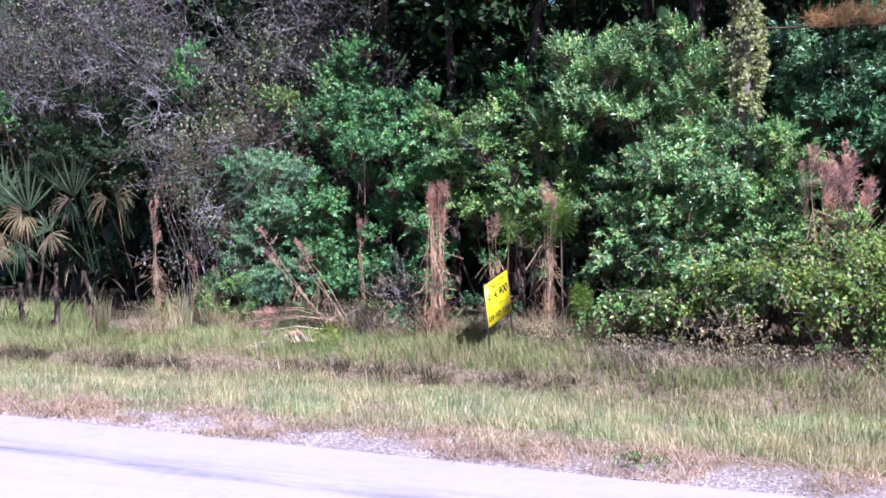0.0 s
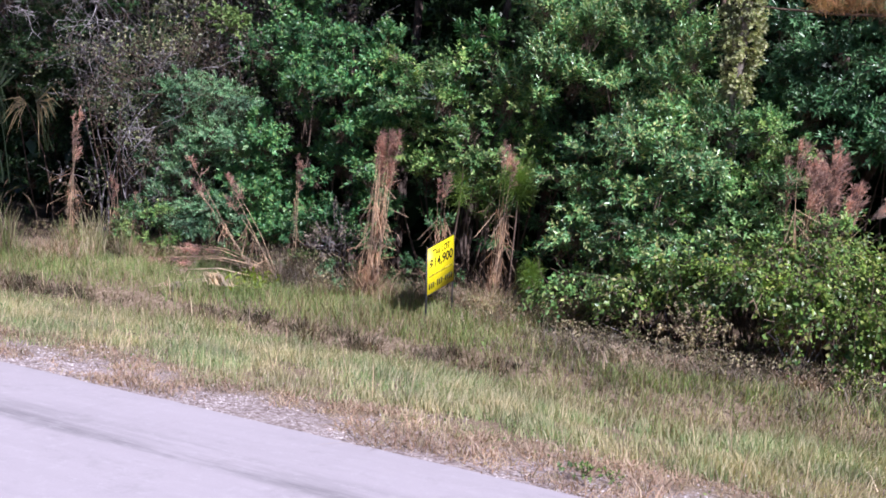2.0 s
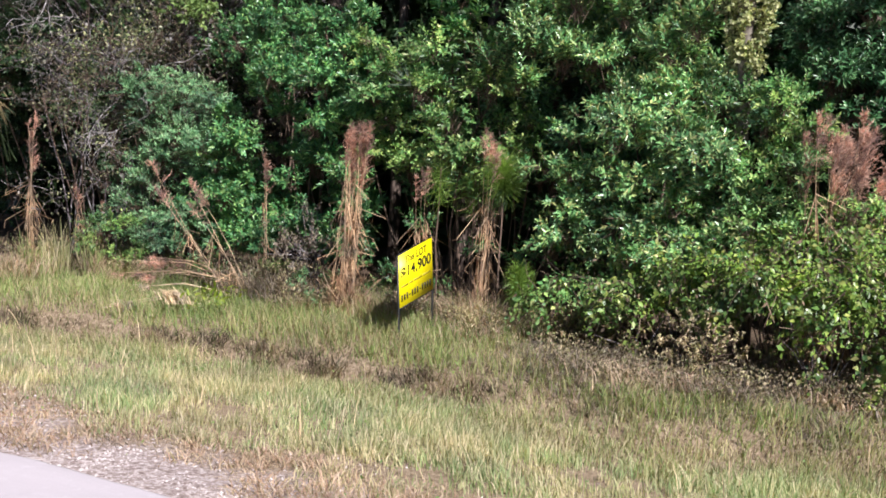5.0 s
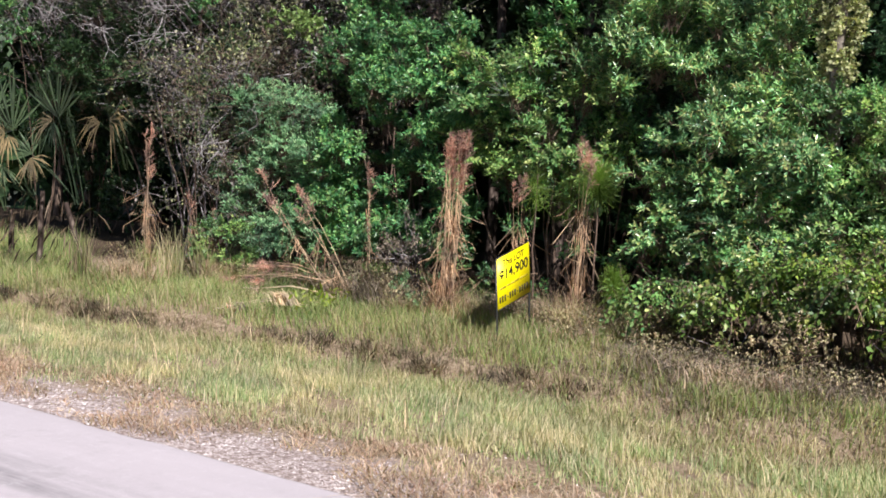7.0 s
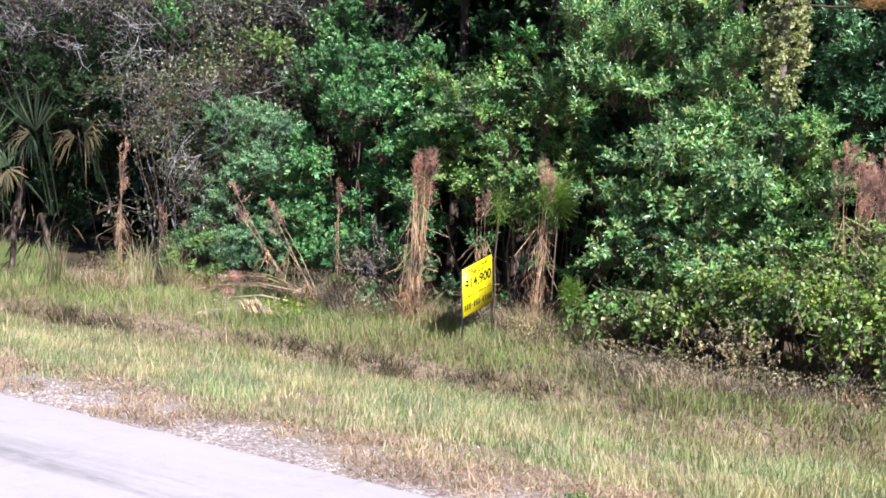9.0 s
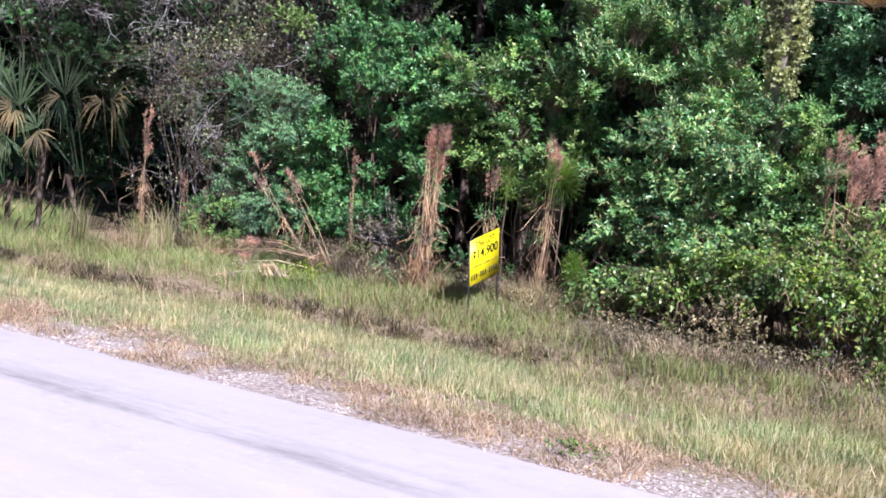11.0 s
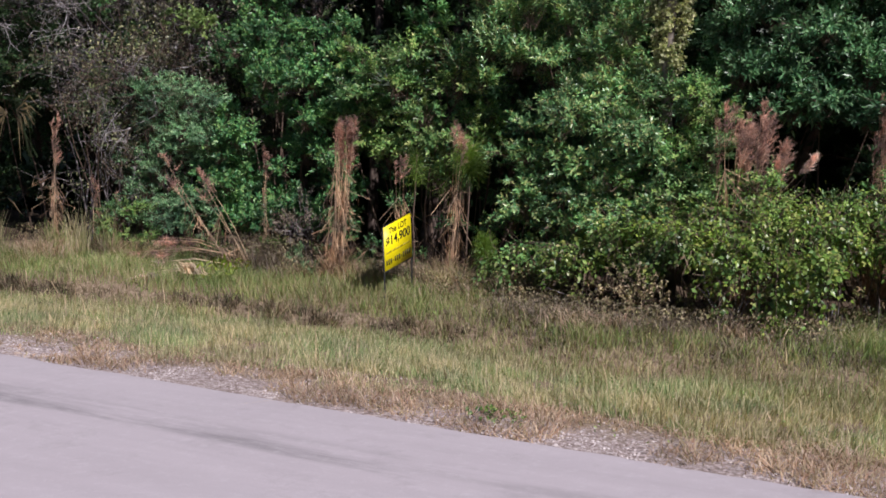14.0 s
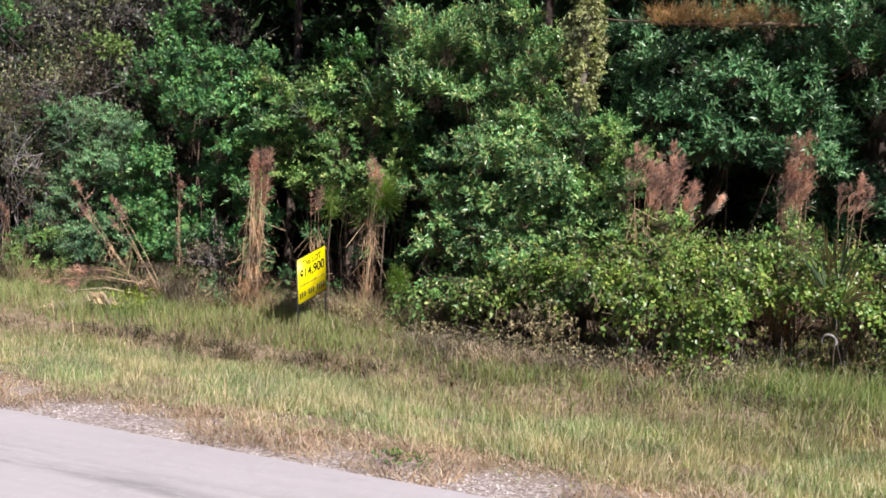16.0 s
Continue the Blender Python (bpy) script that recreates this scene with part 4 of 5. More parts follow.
# green sprays among the grey twigs
for q, (x, y, z, mat, label) in enumerate(((-5.5, 9.4, 3.6, MYRTLE, "green leafy spray among bare grey twigs"), (-3.95, 9.5, 3.2, HERB, "yellow-green leafy spray among olive twigs"), (-10.1, 9.7, 3.4, MYRTLE, "green leafy spray above the palmettos"))):
    rng = R(360 + q)
    shrub("climbing_shrub", label, x, y + 0.4, [(rng.normal(0, 0.12), -0.4 + rng.normal(0, 0.1), z + rng.uniform(-0.3, 0.25), rng.uniform(0.12, 0.2)) for _ in range(5)], mat, 0.06, 0.45, clusters=70, seed=61 + q, group=GREEN, stems=3, stem_r=0.008)

# shrubs at the foot of the grey thicket, and low growth at the edge
rng = R(220)
shrub("reddish_shrub", "dry reddish-brown shrub with thin leaves", -5.2, 10.2, heap(12, 1.6, 0.7, 0.9, 2.3, 0.36, rng, 0.3), OLIVE, 0.06, 0.45, seed=20, group=GREEN, clusters=16, bark=TWIG)
LOW = (("low yellow-green shrub at the grass edge", -4.3, 8.75, 12, 0.9, 0.2, 0.72, 0.16, GOLD), ("low light green shrub behind fallen dry stalks", -3.1, 8.75, 9, 1.0, 0.15, 0.42, 0.14, HERB),
       ("slender yellow-green weeds below a wax myrtle", -2.15, 8.95, 10, 0.6, 0.2, 0.95, 0.14, GOLD), ("low blue-green shrub beside plume grass", -1.5, 8.75, 7, 0.5, 0.12, 0.4, 0.13, FEATHER), ("low shaded green growth behind plume grass", -0.7, 9.0, 9, 1.1, 0.12, 0.5, 0.14, MYRTLE),
       ("low blue-green growth at the thicket foot", -3.6, 9.15, 10, 1.3, 0.2, 0.8, 0.17, FEATHER))
for q, (label, x, y, n, w, z0, z1, r, mat) in enumerate(LOW):
    bush("low_shrub", label, x, y, clumps(n, w, 0.35, z0, z1, r, R(760 + q), 0.2), mat, 0.042, 0.34, 50, 11, 0.12, 0.5, 0.2, seed=80 + q, group=GREEN, stems=5)
rng = R(223)
shrub("purple_shrub", "small dry purple-grey shrub beside plume grass", -1.55, 8.75, heap(8, 0.5, 0.4, 0.3, 1.0, 0.2, rng, 0.4), DRYLEAF, 0.035, 0.4, seed=23, group=GREEN, clusters=50, bark=TWIG)
# backing shrubs, in the same leaf colour darkened for shade
rng = R(224)
shrub("deep_shrub", "shrub closing the hollow under the palmettos, leaves darkened for shade", -6.8, 11.9, heap(14, 3.4, 0.6, 0.3, 2.6, 0.4, rng, 0.2), SHADEDARK, 0.08, 0.4, seed=24, group=GREEN, clusters=28)
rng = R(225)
shrub("deep_shrub", "shrub at the thicket edge, leaves darkened for shade", -10.6, 11.4, heap(16, 3.0, 0.8, 0.3, 2.8, 0.42, rng, 0.2), SHADEDARK, 0.08, 0.4, seed=25, group=GREEN)

rng = R(226)
shrub("olive_shrub", "thin olive-green shrub before the grey trees", -4.9, 9.95, heap(16, 1.5, 0.6, 1.9, 3.8, 0.34, rng, 0.3), OLIVE, 0.06, 0.45, seed=26, group=GREEN, clusters=24, bark=TWIG)
rng = R(227)
shrub("holly_shrub", "dark green shrub among grey twigs", -3.6, 10.6, heap(12, 1.6, 0.8, 2.4, 3.9, 0.36, rng, 0.3), MYRTLE, 0.06, 0.42, seed=27, group=GREEN)

# vine-covered low shrubs on the right


def runner(a, d, length, rng, fall=0.25, wild=0.25):
    """The path of a creeping shoot that sinks as it goes."""
    return wander(a, d, length, 7, rng, wild, -fall)


def vine_shrub(x, y, lobes, label, seed, material, hang=10, leaf=0.044, thick=1.5, free=9):
    """A low shrub under a blanket of creeping vine: leaves set along runners over its top and down its front, bare stems below."""
    rng = R(seed)
    z0 = float(ground_z(x, y))
    t = thing("vine_shrub", (x, y, z0), label, "shrub", "vine-covered shrubs")
    lv, wood, dead = [], [], []

    def clothe(path, facing, k, size):
        f = rng.uniform(0.3, len(path) - 1, k)
        p = np.stack([np.interp(f, np.arange(len(path)), path[:, c]) for c in range(3)], 1) + rng.normal(0, 0.03, (k, 3))
        d = rng.normal(0, 0.5, (k, 3)) + facing * 0.3 + np.array((0, 0, -0.35))
        up = facing * 0.9 + np.array((0.1, -0.1, 0.45)) + rng.normal(0, 0.2, (k, 3))
        lv.append(lance(p, d, up, size * (0.4 + 1.1 * rng.random(k) ** 1.5), 0.66, 0.15))
        wood.append(tube(path, np.linspace(0.0035, 0.0015, len(path)), 3))

    for dx, dy, z, r in lobes:
        mid = np.array((dx, dy, z - z0))
        hubs = rng.normal(0, 1, (5, 3))
        for _ in range(max(4, int(23 * thick * (r / 0.2) ** 2))):
            out = unit((hubs[rng.integers(5)] * 0.95 + rng.normal(0, 0.3, 3)) * np.array((1, 0.9, 0.6)) + np.array((0.1, -0.4, 0.65)))
            start = mid + out * np.array((1.1, 0.9, 0.75)) * r
            path = runner(start, np.cross(out, rng.normal(0, 1, 3)) + np.array((0, -0.25, 0.1)), rng.uniform(0.1, 0.26), rng)
            clothe(path, out, 21, leaf)
        for _ in range(int(free * r / 0.2 * 0.5)):
            out = unit(rng.normal(0, 0.5, 3) + np.array((0.1, -0.2, 0.9)))
            clothe(wander(mid + out * r * 0.8, out, rng.uniform(0.15, 0.42), 7, rng, 0.16, -0.05), out, 10, leaf * 0.8)
        foot = np.array((dx * 0.6 + rng.normal(0, 0.08), dy * 0.6 + 0.2, -0.04))
        wood.append(tube(np.stack([foot, (foot + mid) / 2 + rng.normal(0, 0.05, 3), mid]), (0.008, 0.006, 0.004), 4))
        k = 9
        a_ = mid + rng.normal(0, 0.6, (k, 3)) * r
        dead.append(strips(a_, a_ + rng.normal(0, 0.1, (k, 3)) + np.array((0, -0.03, -0.1)), 0.007, 0.003, rng))
        k = 12
        dead.append(lance(mid + np.array((0.02, -0.05, 0.0)) + rng.normal(0, 0.8, (k, 3)) * r, rng.normal(0, 1, (k, 3)), rng.normal(0, 1, (k, 3)), rng.uniform(0.03, 0.06, k), 0.5))
    front = sorted(lobes, key=lambda l: l[1])[: max(3, len(lobes) // 2)]
    for q in range(hang):
        dx, dy, z, r = front[q % len(front)]
        a_ = np.array((dx + rng.normal(0, r), dy - r * 0.8, z - z0 + rng.uniform(-0.3, 0.4) * r))
        path = runner(a_, (rng.normal(0, 0.3), -0.35, -0.6), min(a_[2], rng.uniform(0.2, 0.5)), rng, 0.3, 0.12)
        path[:, 2] = np.maximum(path[:, 2], 0.02)
        clothe(path, np.array((0.1, -1.0, 0.25)), 26, leaf * 0.95)
    part("stem", wood, STEM, t)
    part("foliage", lv, material, t)
    part("dead_vine", [c for c in dead if c[1].shape[1] == 4] + [c for c in dead if c[1].shape[1] == 3], DEADFROND, t, "withered brown runners and leaves")
    return t


def mound(n, w, d, z0, z1, r, rng):
    """Lobes of a blanket that slopes down towards the road."""
    made = []
    for dx, dy, z, r_ in clumps(n, w, d, z0, z1, r, rng, 0.0):
        f = 0.5 + dy / d
        made.append((dx, dy, z0 + (z1 - z0) * min(max(0.8 * f + 0.2 * (z - z0) / (z1 - z0) + rng.normal(0, 0.1), 0), 1.1), r_))
    return made


VINES = ((1.5, 8.8, 0.9, 0.5, 0.42, 0.62, 9, 0.15, GOLD, 2), (1.75, 9.0, 1.0, 0.4, 0.55, 0.76, 9, 0.17, GOLD, 0), (2.35, 8.95, 1.0, 0.4, 0.68, 0.92, 10, 0.18, VINE, 0), (2.3, 8.5, 0.9, 0.5, 0.5, 0.72, 10, 0.16, VINE, 3),
         (2.95, 8.6, 0.9, 0.7, 0.66, 1.06, 14, 0.18, VINE, 2), (3.5, 8.5, 0.8, 0.8, 0.68, 1.16, 16, 0.19, VINE, 1), (4.15, 8.3, 0.8, 0.9, 0.56, 1.16, 18, 0.19, VINE, 12),
         (4.85, 8.6, 0.9, 0.7, 0.76, 1.18, 15, 0.18, VINE, 1), (5.6, 8.75, 1.0, 0.7, 0.74, 1.18, 14, 0.19, VINE, 2), (6.4, 8.9, 1.1, 0.9, 0.6, 1.3, 14, 0.22, VINE, 4), (7.3, 8.9, 1.1, 0.9, 0.5, 1.3, 13, 0.24, VINE, 6))
for q, (x, y, w, d, z0, z1, n, r, mat, hang) in enumerate(VINES):
    vine_shrub(x, y, mound(int(n * 1.1), w * 1.15, d * 1.3, z0, z1 * 0.98, r * 0.72, R(400 + q)), "low shrub smothered in yellow-green creeping vine", 40 + q, mat, hang)
vine_shrub(4.1, 7.9, [(0.0, 0.05, 0.62, 0.16), (0.12, -0.05, 0.4, 0.13), (-0.42, 0.1, 0.62, 0.13), (0.1, -0.12, 0.2, 0.12), (0.25, 0.05, 0.5, 0.14)], "trailing yellow-green vine hanging to the ground", 60, VINE, 12)
for q, (x, y, w, z1) in enumerate(((2.86, 8.0, 0.6, 0.45), (2.1, 8.3, 0.5, 0.3), (3.42, 8.1, 0.35, 0.4), (4.75, 8.2, 0.6, 0.45), (5.45, 8.3, 0.7, 0.5), (1.5, 8.5, 0.5, 0.3))):
    shrub("brown_shrub", "small withered brown shrub under the vines", x, y, heap(9, w, 0.3, 0.12, z1, 0.16, R(411 + q), 0.3), WITHERED if q == 0 else RUSSET, 0.036, 0.4, clusters=52 if q else 60, seed=51 + q, group="withered shrubs")

# ---- plume grass ----


def plume_clump(x, y, h, stems, spread, label, lean=(0.0, 0.0), plume=PLUME, straw=STRAW, size=0.3, skirt=60, seed=0, fluff=150, head=1.0):
    """A tussock of dry stems with feathery seed heads and a skirt of hanging dead blades."""
    rng = R(seed)
    z0 = float(ground_z(x, y))
    t = thing("plume_grass", (x, y, z0), label, "grass clump", "plume grass")
    foot = np.concatenate([rng.normal(0, spread * 0.6, (stems, 2)), np.zeros((stems, 1))], 1)
    hs = h * rng.uniform(0.76, 1.0, stems) if spread < 0.13 else h * rng.uniform(0.68, 1.0, stems)
    tip = foot + np.concatenate([rng.normal(0, spread * 0.75, (stems, 2)) + np.array(lean) * h, hs[:, None]], 1)
    for q in range(stems):
        s = np.linspace(0, 1, 5)[:, None]
        bow = (foot[q] + tip[q]) / 2 + rng.normal(0, 0.05, 3)
        path = foot[q] * (1 - s) ** 2 + bow * 2 * s * (1 - s) + tip[q] * s ** 2
        stalk = part("stalk", [tube(path, np.linspace(0.005, 0.0024, 5), 3)], straw, t)
        d = unit(path[-1] - path[-2])
        n = max(8, int(fluff * 0.2))
        f = rng.uniform(0, 1, (n, 1)) ** 0.8
        root = path[-1] + d * size * head * (f - 0.75)
        way = unit(d * 0.85 + rng.normal(0, 0.27, (n, 3)) + np.array((0.42, 0, -0.08)))
        reach = size * (0.34 * (1 - f) ** 0.7 + 0.1) * rng.uniform(0.6, 1.3, (n, 1))
        end = root + way * reach
        hair = 13
        g_ = rng.uniform(0.05, 1, (n, hair, 1))
        from_ = (root[:, None] + way[:, None] * reach[:, None] * g_).reshape(-1, 3)
        to_ = from_ + unit(np.repeat(way, hair, 0) + rng.normal(0, 0.5, (n * hair, 3))) * rng.uniform(0.02, 0.055, (n * hair, 1))
        part("seed_head", [strips(root, end, 0.003, 0.002, rng), strips(from_, to_, 0.0045, 0.0015, rng)], plume, stalk, "feathery seed head")
    n = skirt * 3
    k = rng.integers(0, stems, n)
    f = rng.uniform(0.05, 0.75, (n, 1))
    a = foot[k] * (1 - f) + tip[k] * f
    out = rng.normal(0, 1, (n, 3)) * np.array((1, 1, 0.6)) * rng.choice((0.2, 0.35, 0.8), (n, 1)) + np.array((0, 0, -1.0))
    b = a + unit(out) * rng.uniform(0.1, 0.36, (n, 1))
    b[:, 2] = np.maximum(b[:, 2], 0.01)
    m_ = skirt * 2
    ang = rng.uniform(0, 2 * math.pi, m_)
    base = np.stack([np.cos(ang), np.sin(ang), 0 * ang], 1) * rng.uniform(0, spread * 0.8, (m_, 1))
    c = b + unit(rng.normal(0, 0.7, (n, 3)) + np.array((0, -0.1, -0.5))) * rng.uniform(0.03, 0.14, (n, 1))
    c[:, 2] = np.maximum(c[:, 2], 0.005)
    part("skirt", [strips(a, b, 0.007, 0.006, rng), strips(b, c, 0.006, 0.002, rng), grass(base, rng.normal(0, 0.8, (m_, 2)), h * rng.uniform(0.12, 0.4, m_), np.full(m_, 0.008), rng, 0.9)], straw, t, "hanging dead straw blades")
    return t


plume_clump(-1.0, 8.62, 1.76, 20, 0.075, "tall tussock of dry pinkish plume grass beside the sign", (0.045, 0.0), REDPLUME, seed=1, skirt=95, size=0.34, fluff=90)
plume_clump(-0.33, 8.85, 1.6, 3, 0.04, "thin dry plume grass stalks in shade", (0.0, 0.0), seed=2, skirt=26, size=0.26, fluff=60)
plume_clump(0.38, 8.82, 1.72, 6, 0.055, "dry plume grass standing with a young pine", (0.02, 0.0), seed=3, skirt=44, size=0.34, fluff=90)
plume_clump(-2.12, 8.7, 1.48, 2, 0.03, "single rusty plume grass stalks", (0.0, 0.0), REDPLUME, seed=4, skirt=12, size=0.34, fluff=70)
plume_clump(3.4, 9.2, 1.86, 26, 0.27, "broad tussock of pink plume grass above vines", (0.09, -0.02), PLUME, seed=5, skirt=330, size=0.42, fluff=140)
plume_clump(4.62, 9.45, 2.0, 16, 0.12, "dark red plume grass tussock above vines", (0.04, 0.0), REDPLUME, seed=6, skirt=220, size=0.44, fluff=130)
plume_clump(5.25, 9.35, 1.88, 5, 0.12, "sparse dry plume grass stalks", (0.02, 0.0), seed=7, skirt=40, size=0.34, fluff=110)
plume_clump(2.95, 9.1, 1.75, 1, 0.01, "single pale plume grass stalk leaning over", (0.64, -0.03), PALEPLUME, PALESTRAW, seed=8, skirt=4, size=0.24, fluff=260)
plume_clump(*nearer(-6.12, 9.15)[:2], 1.7, 5, 0.05, "dry plume grass beside a dark hollow", (-0.03, 0.0), seed=9, skirt=42, size=0.32, fluff=60)
plume_clump(*nearer(-5.6, 9.55)[:2], 0.95, 4, 0.14, "low dry grass tussock under dead branches", (0.0, 0.0), seed=10, skirt=34, size=0.16, fluff=60)
plume_clump(-2.4, 8.55, 1.27, 3, 0.05, "dry plume grass stalks leaning far over", (-0.85, 0.0), seed=11, skirt=14, size=0.34, fluff=80)
plume_clump(-2.12, 8.5, 1.12, 3, 0.05, "dry plume grass stalks leaning aside", (-0.7, 0.0), seed=12, skirt=10, size=0.3, fluff=80)

# withered weeds before the shrubs
for q, (x, y, w) in enumerate(((1.9, 7.7, 0.5), (2.6, 7.55, 0.5), (3.3, 7.5, 0.45), (3.9, 7.75, 0.45), (4.6, 7.6, 0.5), (-1.5, 8.55, 0.35), (-2.2, 8.62, 0.42), (-0.2, 8.6, 0.3), (-3.6, 8.75, 0.35), (0.75, 8.35, 0.3), (-1.75, 8.6, 0.35), (-5.0, 7.95, 0.4), (0.45, 8.55, 0.3))):
    rng = R(470 + q)
    t = thing("withered_weed", (x, y, float(ground_z(x, y))), "withered pinkish-brown weeds at the foot of the shrubs", "weed", "withered weeds")
    k = 420
    tall = 1.9 if q in (6, 10, 11) else 1.0
    p = np.stack([rng.normal(0, w * 0.5, k), rng.normal(0, 0.14, k), np.zeros(k)], 1)
    part("stem", [grass(p, rng.normal(0, 0.8, (k, 2)), tall * rng.uniform(0.08, 0.26, k), np.full(k, 0.006), rng, 0.8)], THATCH if q % 2 else LITTER, t)
    c_ = np.repeat(p, 2, 0) + np.stack([rng.normal(0, 0.06, 2 * k), rng.normal(0, 0.05, 2 * k), tall * rng.uniform(0.03, 0.24, 2 * k)], 1)
    part("foliage", [leaves(c_, rng.normal(0, 1, (2 * k, 3)), rng.uniform(0.015, 0.03, 2 * k), 0.5, rng, simple=True)], WITHERED, t)

# ---- young pines ----


def young_pine(x, y, h, r, needles, label, seed, low=0.55):
    rng = R(seed)
    t = thing("young_pine", (x, y, float(ground_z(x, y))), label, "sapling", "young pines")
    path = wander((0, 0, -0.05), (0.03, 0, 1), h, 6, rng, 0.05)
    part("stem", [tube(path, np.linspace(0.012, 0.006, 7), 5)], STEM, t)
    f = rng.uniform(low, 1.0, needles) * 6
    a = np.stack([np.interp(f, np.arange(7), path[:, k]) for k in range(3)], 1)
    out = unit(rng.normal(0, 1, (needles, 3)) + np.array((0, 0, 0.55)))
    mid = a + out * r * 0.55 * rng.uniform(0.7, 1.1, (needles, 1))
    end = mid + unit(out + np.array((0, 0, -0.25))) * r * 0.45
    part("needle_tuft", [strips(a, mid, 0.003, 0.0028, rng), strips(mid, end, 0.0028, 0.0012, rng)], NEEDLE, t, "long bright green needles")


young_pine(0.57, 8.75, 1.52, 0.23, 1300, "slender young pine with one tuft of long needles", 1, 0.84)
young_pine(0.92, 8.6, 0.62, 0.16, 1000, "small bright green pine seedling", 2, 0.6)
young_pine(-0.2, 8.95, 1.5, 0.2, 220, "spindly shaded young pine", 3, 0.75)
young_pine(0.0, 9.3, 1.35, 0.22, 260, "spindly young pine in the dark hollow", 4, 0.7)

# ---- palmettos ----


def frond(parent, foot, tip, way_out, size, face, material, rng, droop=0.25, blades_=26, span=205):
    """A fan leaf: a stalk and its blades, spread in a half circle."""
    foot, tip = np.array(foot), np.array(tip)
    d = unit(np.array(way_out, float))
    side = unit(np.cross(d, np.array(face)))
    s = np.linspace(0, 1, 5)[:, None]
    path = foot * (1 - s) + tip * s + np.array((0, 0, 0.08)) * np.sin(s * math.pi) * np.linalg.norm(tip - foot)
    chunks = []
    ang = np.radians(np.linspace(-span / 2, span / 2, blades_) + rng.normal(0, 2.5, blades_))
    length = size * (1 - 0.28 * np.abs(ang) / math.pi * 2 * 0.6) * rng.uniform(0.5, 1.08, blades_)
    way = unit(d * np.cos(ang)[:, None] + side * np.sin(ang)[:, None] + rng.normal(0, 0.05, (blades_, 3)))
    mid = tip + way * (length * 0.55)[:, None]
    end = tip + way * length[:, None] - np.array((0, 0, 1.0)) * (droop * length * rng.uniform(0.5, 1.5, blades_))[:, None]
    across = unit(np.cross(way, np.cross(d, side) + rng.normal(0, 0.2, (blades_, 3))))
    w = size * 0.019
    nor = np.cross(across, way)
    v = np.concatenate([tip[None], np.stack([mid - across * w, mid + nor * w * 0.7, mid + across * w, end], 1).reshape(-1, 3)])
    i_ = 1 + 4 * np.arange(blades_)[:, None]
    f = np.concatenate([np.concatenate([0 * i_, i_ + 1, i_], 1), np.concatenate([0 * i_, i_ + 2, i_ + 1], 1),
                        np.array([(0, 1, 3)]) + i_, np.array([(1, 2, 3)]) + i_])
    ob = part("frond", [(v, f)], material, parent)
    part("stalk", [tube(path, np.linspace(0.007, 0.004, 5), 4)], FAN, ob)
    return ob


def palmetto(x, y, label, fronds, seed, trunk=0.0):
    rng = R(seed)
    z0 = float(ground_z(x, y))
    t = thing("palmetto", (x, y, z0), label, "palm", "palmettos")
    for hx, hy, z, dx, dz, size, dry, droop, span in fronds:
        foot = (rng.normal(0, 0.04), rng.normal(0, 0.04), trunk)
        face = unit(np.array((0.3, -1.0, 0.35)) + rng.normal(0, 0.28, 3))
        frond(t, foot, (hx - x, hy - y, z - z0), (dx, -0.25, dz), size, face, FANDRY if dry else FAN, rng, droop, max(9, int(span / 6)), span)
    if 0.3 < trunk < 1.1:
        part("trunk", [tube(wander((0, 0.1, -0.05), (0, -0.05, 1), trunk + 0.1, 5, rng, 0.08), np.linspace(0.045, 0.03, 6), 7)], BARK, t)
        k = 40
        a = np.stack([rng.normal(0.05, 0.26, k), rng.normal(-0.1, 0.12, k), trunk * rng.uniform(0.15, 1.1, k)], 1)
        b = np.stack([rng.normal(0, 0.45, k), rng.normal(-0.2, 0.3, k), -rng.uniform(0.5, 1.2, k)], 1)
        tagged(part("skirt", [lance(a, b, rng.normal(0, 1, (k, 3)) + np.array((0, -1.0, 0.3)), np.minimum(rng.uniform(0.1, 0.3, k), a[:, 2] * 0.9), 0.05)], DEADFROND, t), "dead brown blades hanging round the trunk", kind="stuff")


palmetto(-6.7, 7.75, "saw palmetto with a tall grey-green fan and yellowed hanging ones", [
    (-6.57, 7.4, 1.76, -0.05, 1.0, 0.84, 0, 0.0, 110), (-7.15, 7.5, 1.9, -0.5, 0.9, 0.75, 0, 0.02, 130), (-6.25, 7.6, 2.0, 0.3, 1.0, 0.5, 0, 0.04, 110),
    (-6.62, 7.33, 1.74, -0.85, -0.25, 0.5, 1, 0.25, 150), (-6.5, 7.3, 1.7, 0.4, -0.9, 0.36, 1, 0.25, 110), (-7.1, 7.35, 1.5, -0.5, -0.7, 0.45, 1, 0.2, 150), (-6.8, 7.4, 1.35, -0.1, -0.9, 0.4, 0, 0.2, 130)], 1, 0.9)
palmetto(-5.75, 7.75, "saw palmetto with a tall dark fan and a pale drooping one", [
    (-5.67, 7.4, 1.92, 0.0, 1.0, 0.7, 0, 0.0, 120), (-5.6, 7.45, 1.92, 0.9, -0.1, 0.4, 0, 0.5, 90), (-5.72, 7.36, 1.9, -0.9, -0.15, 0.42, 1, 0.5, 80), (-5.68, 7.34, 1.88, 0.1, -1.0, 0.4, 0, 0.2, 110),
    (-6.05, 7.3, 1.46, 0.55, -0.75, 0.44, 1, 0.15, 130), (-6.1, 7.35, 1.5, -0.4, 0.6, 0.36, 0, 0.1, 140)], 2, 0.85)
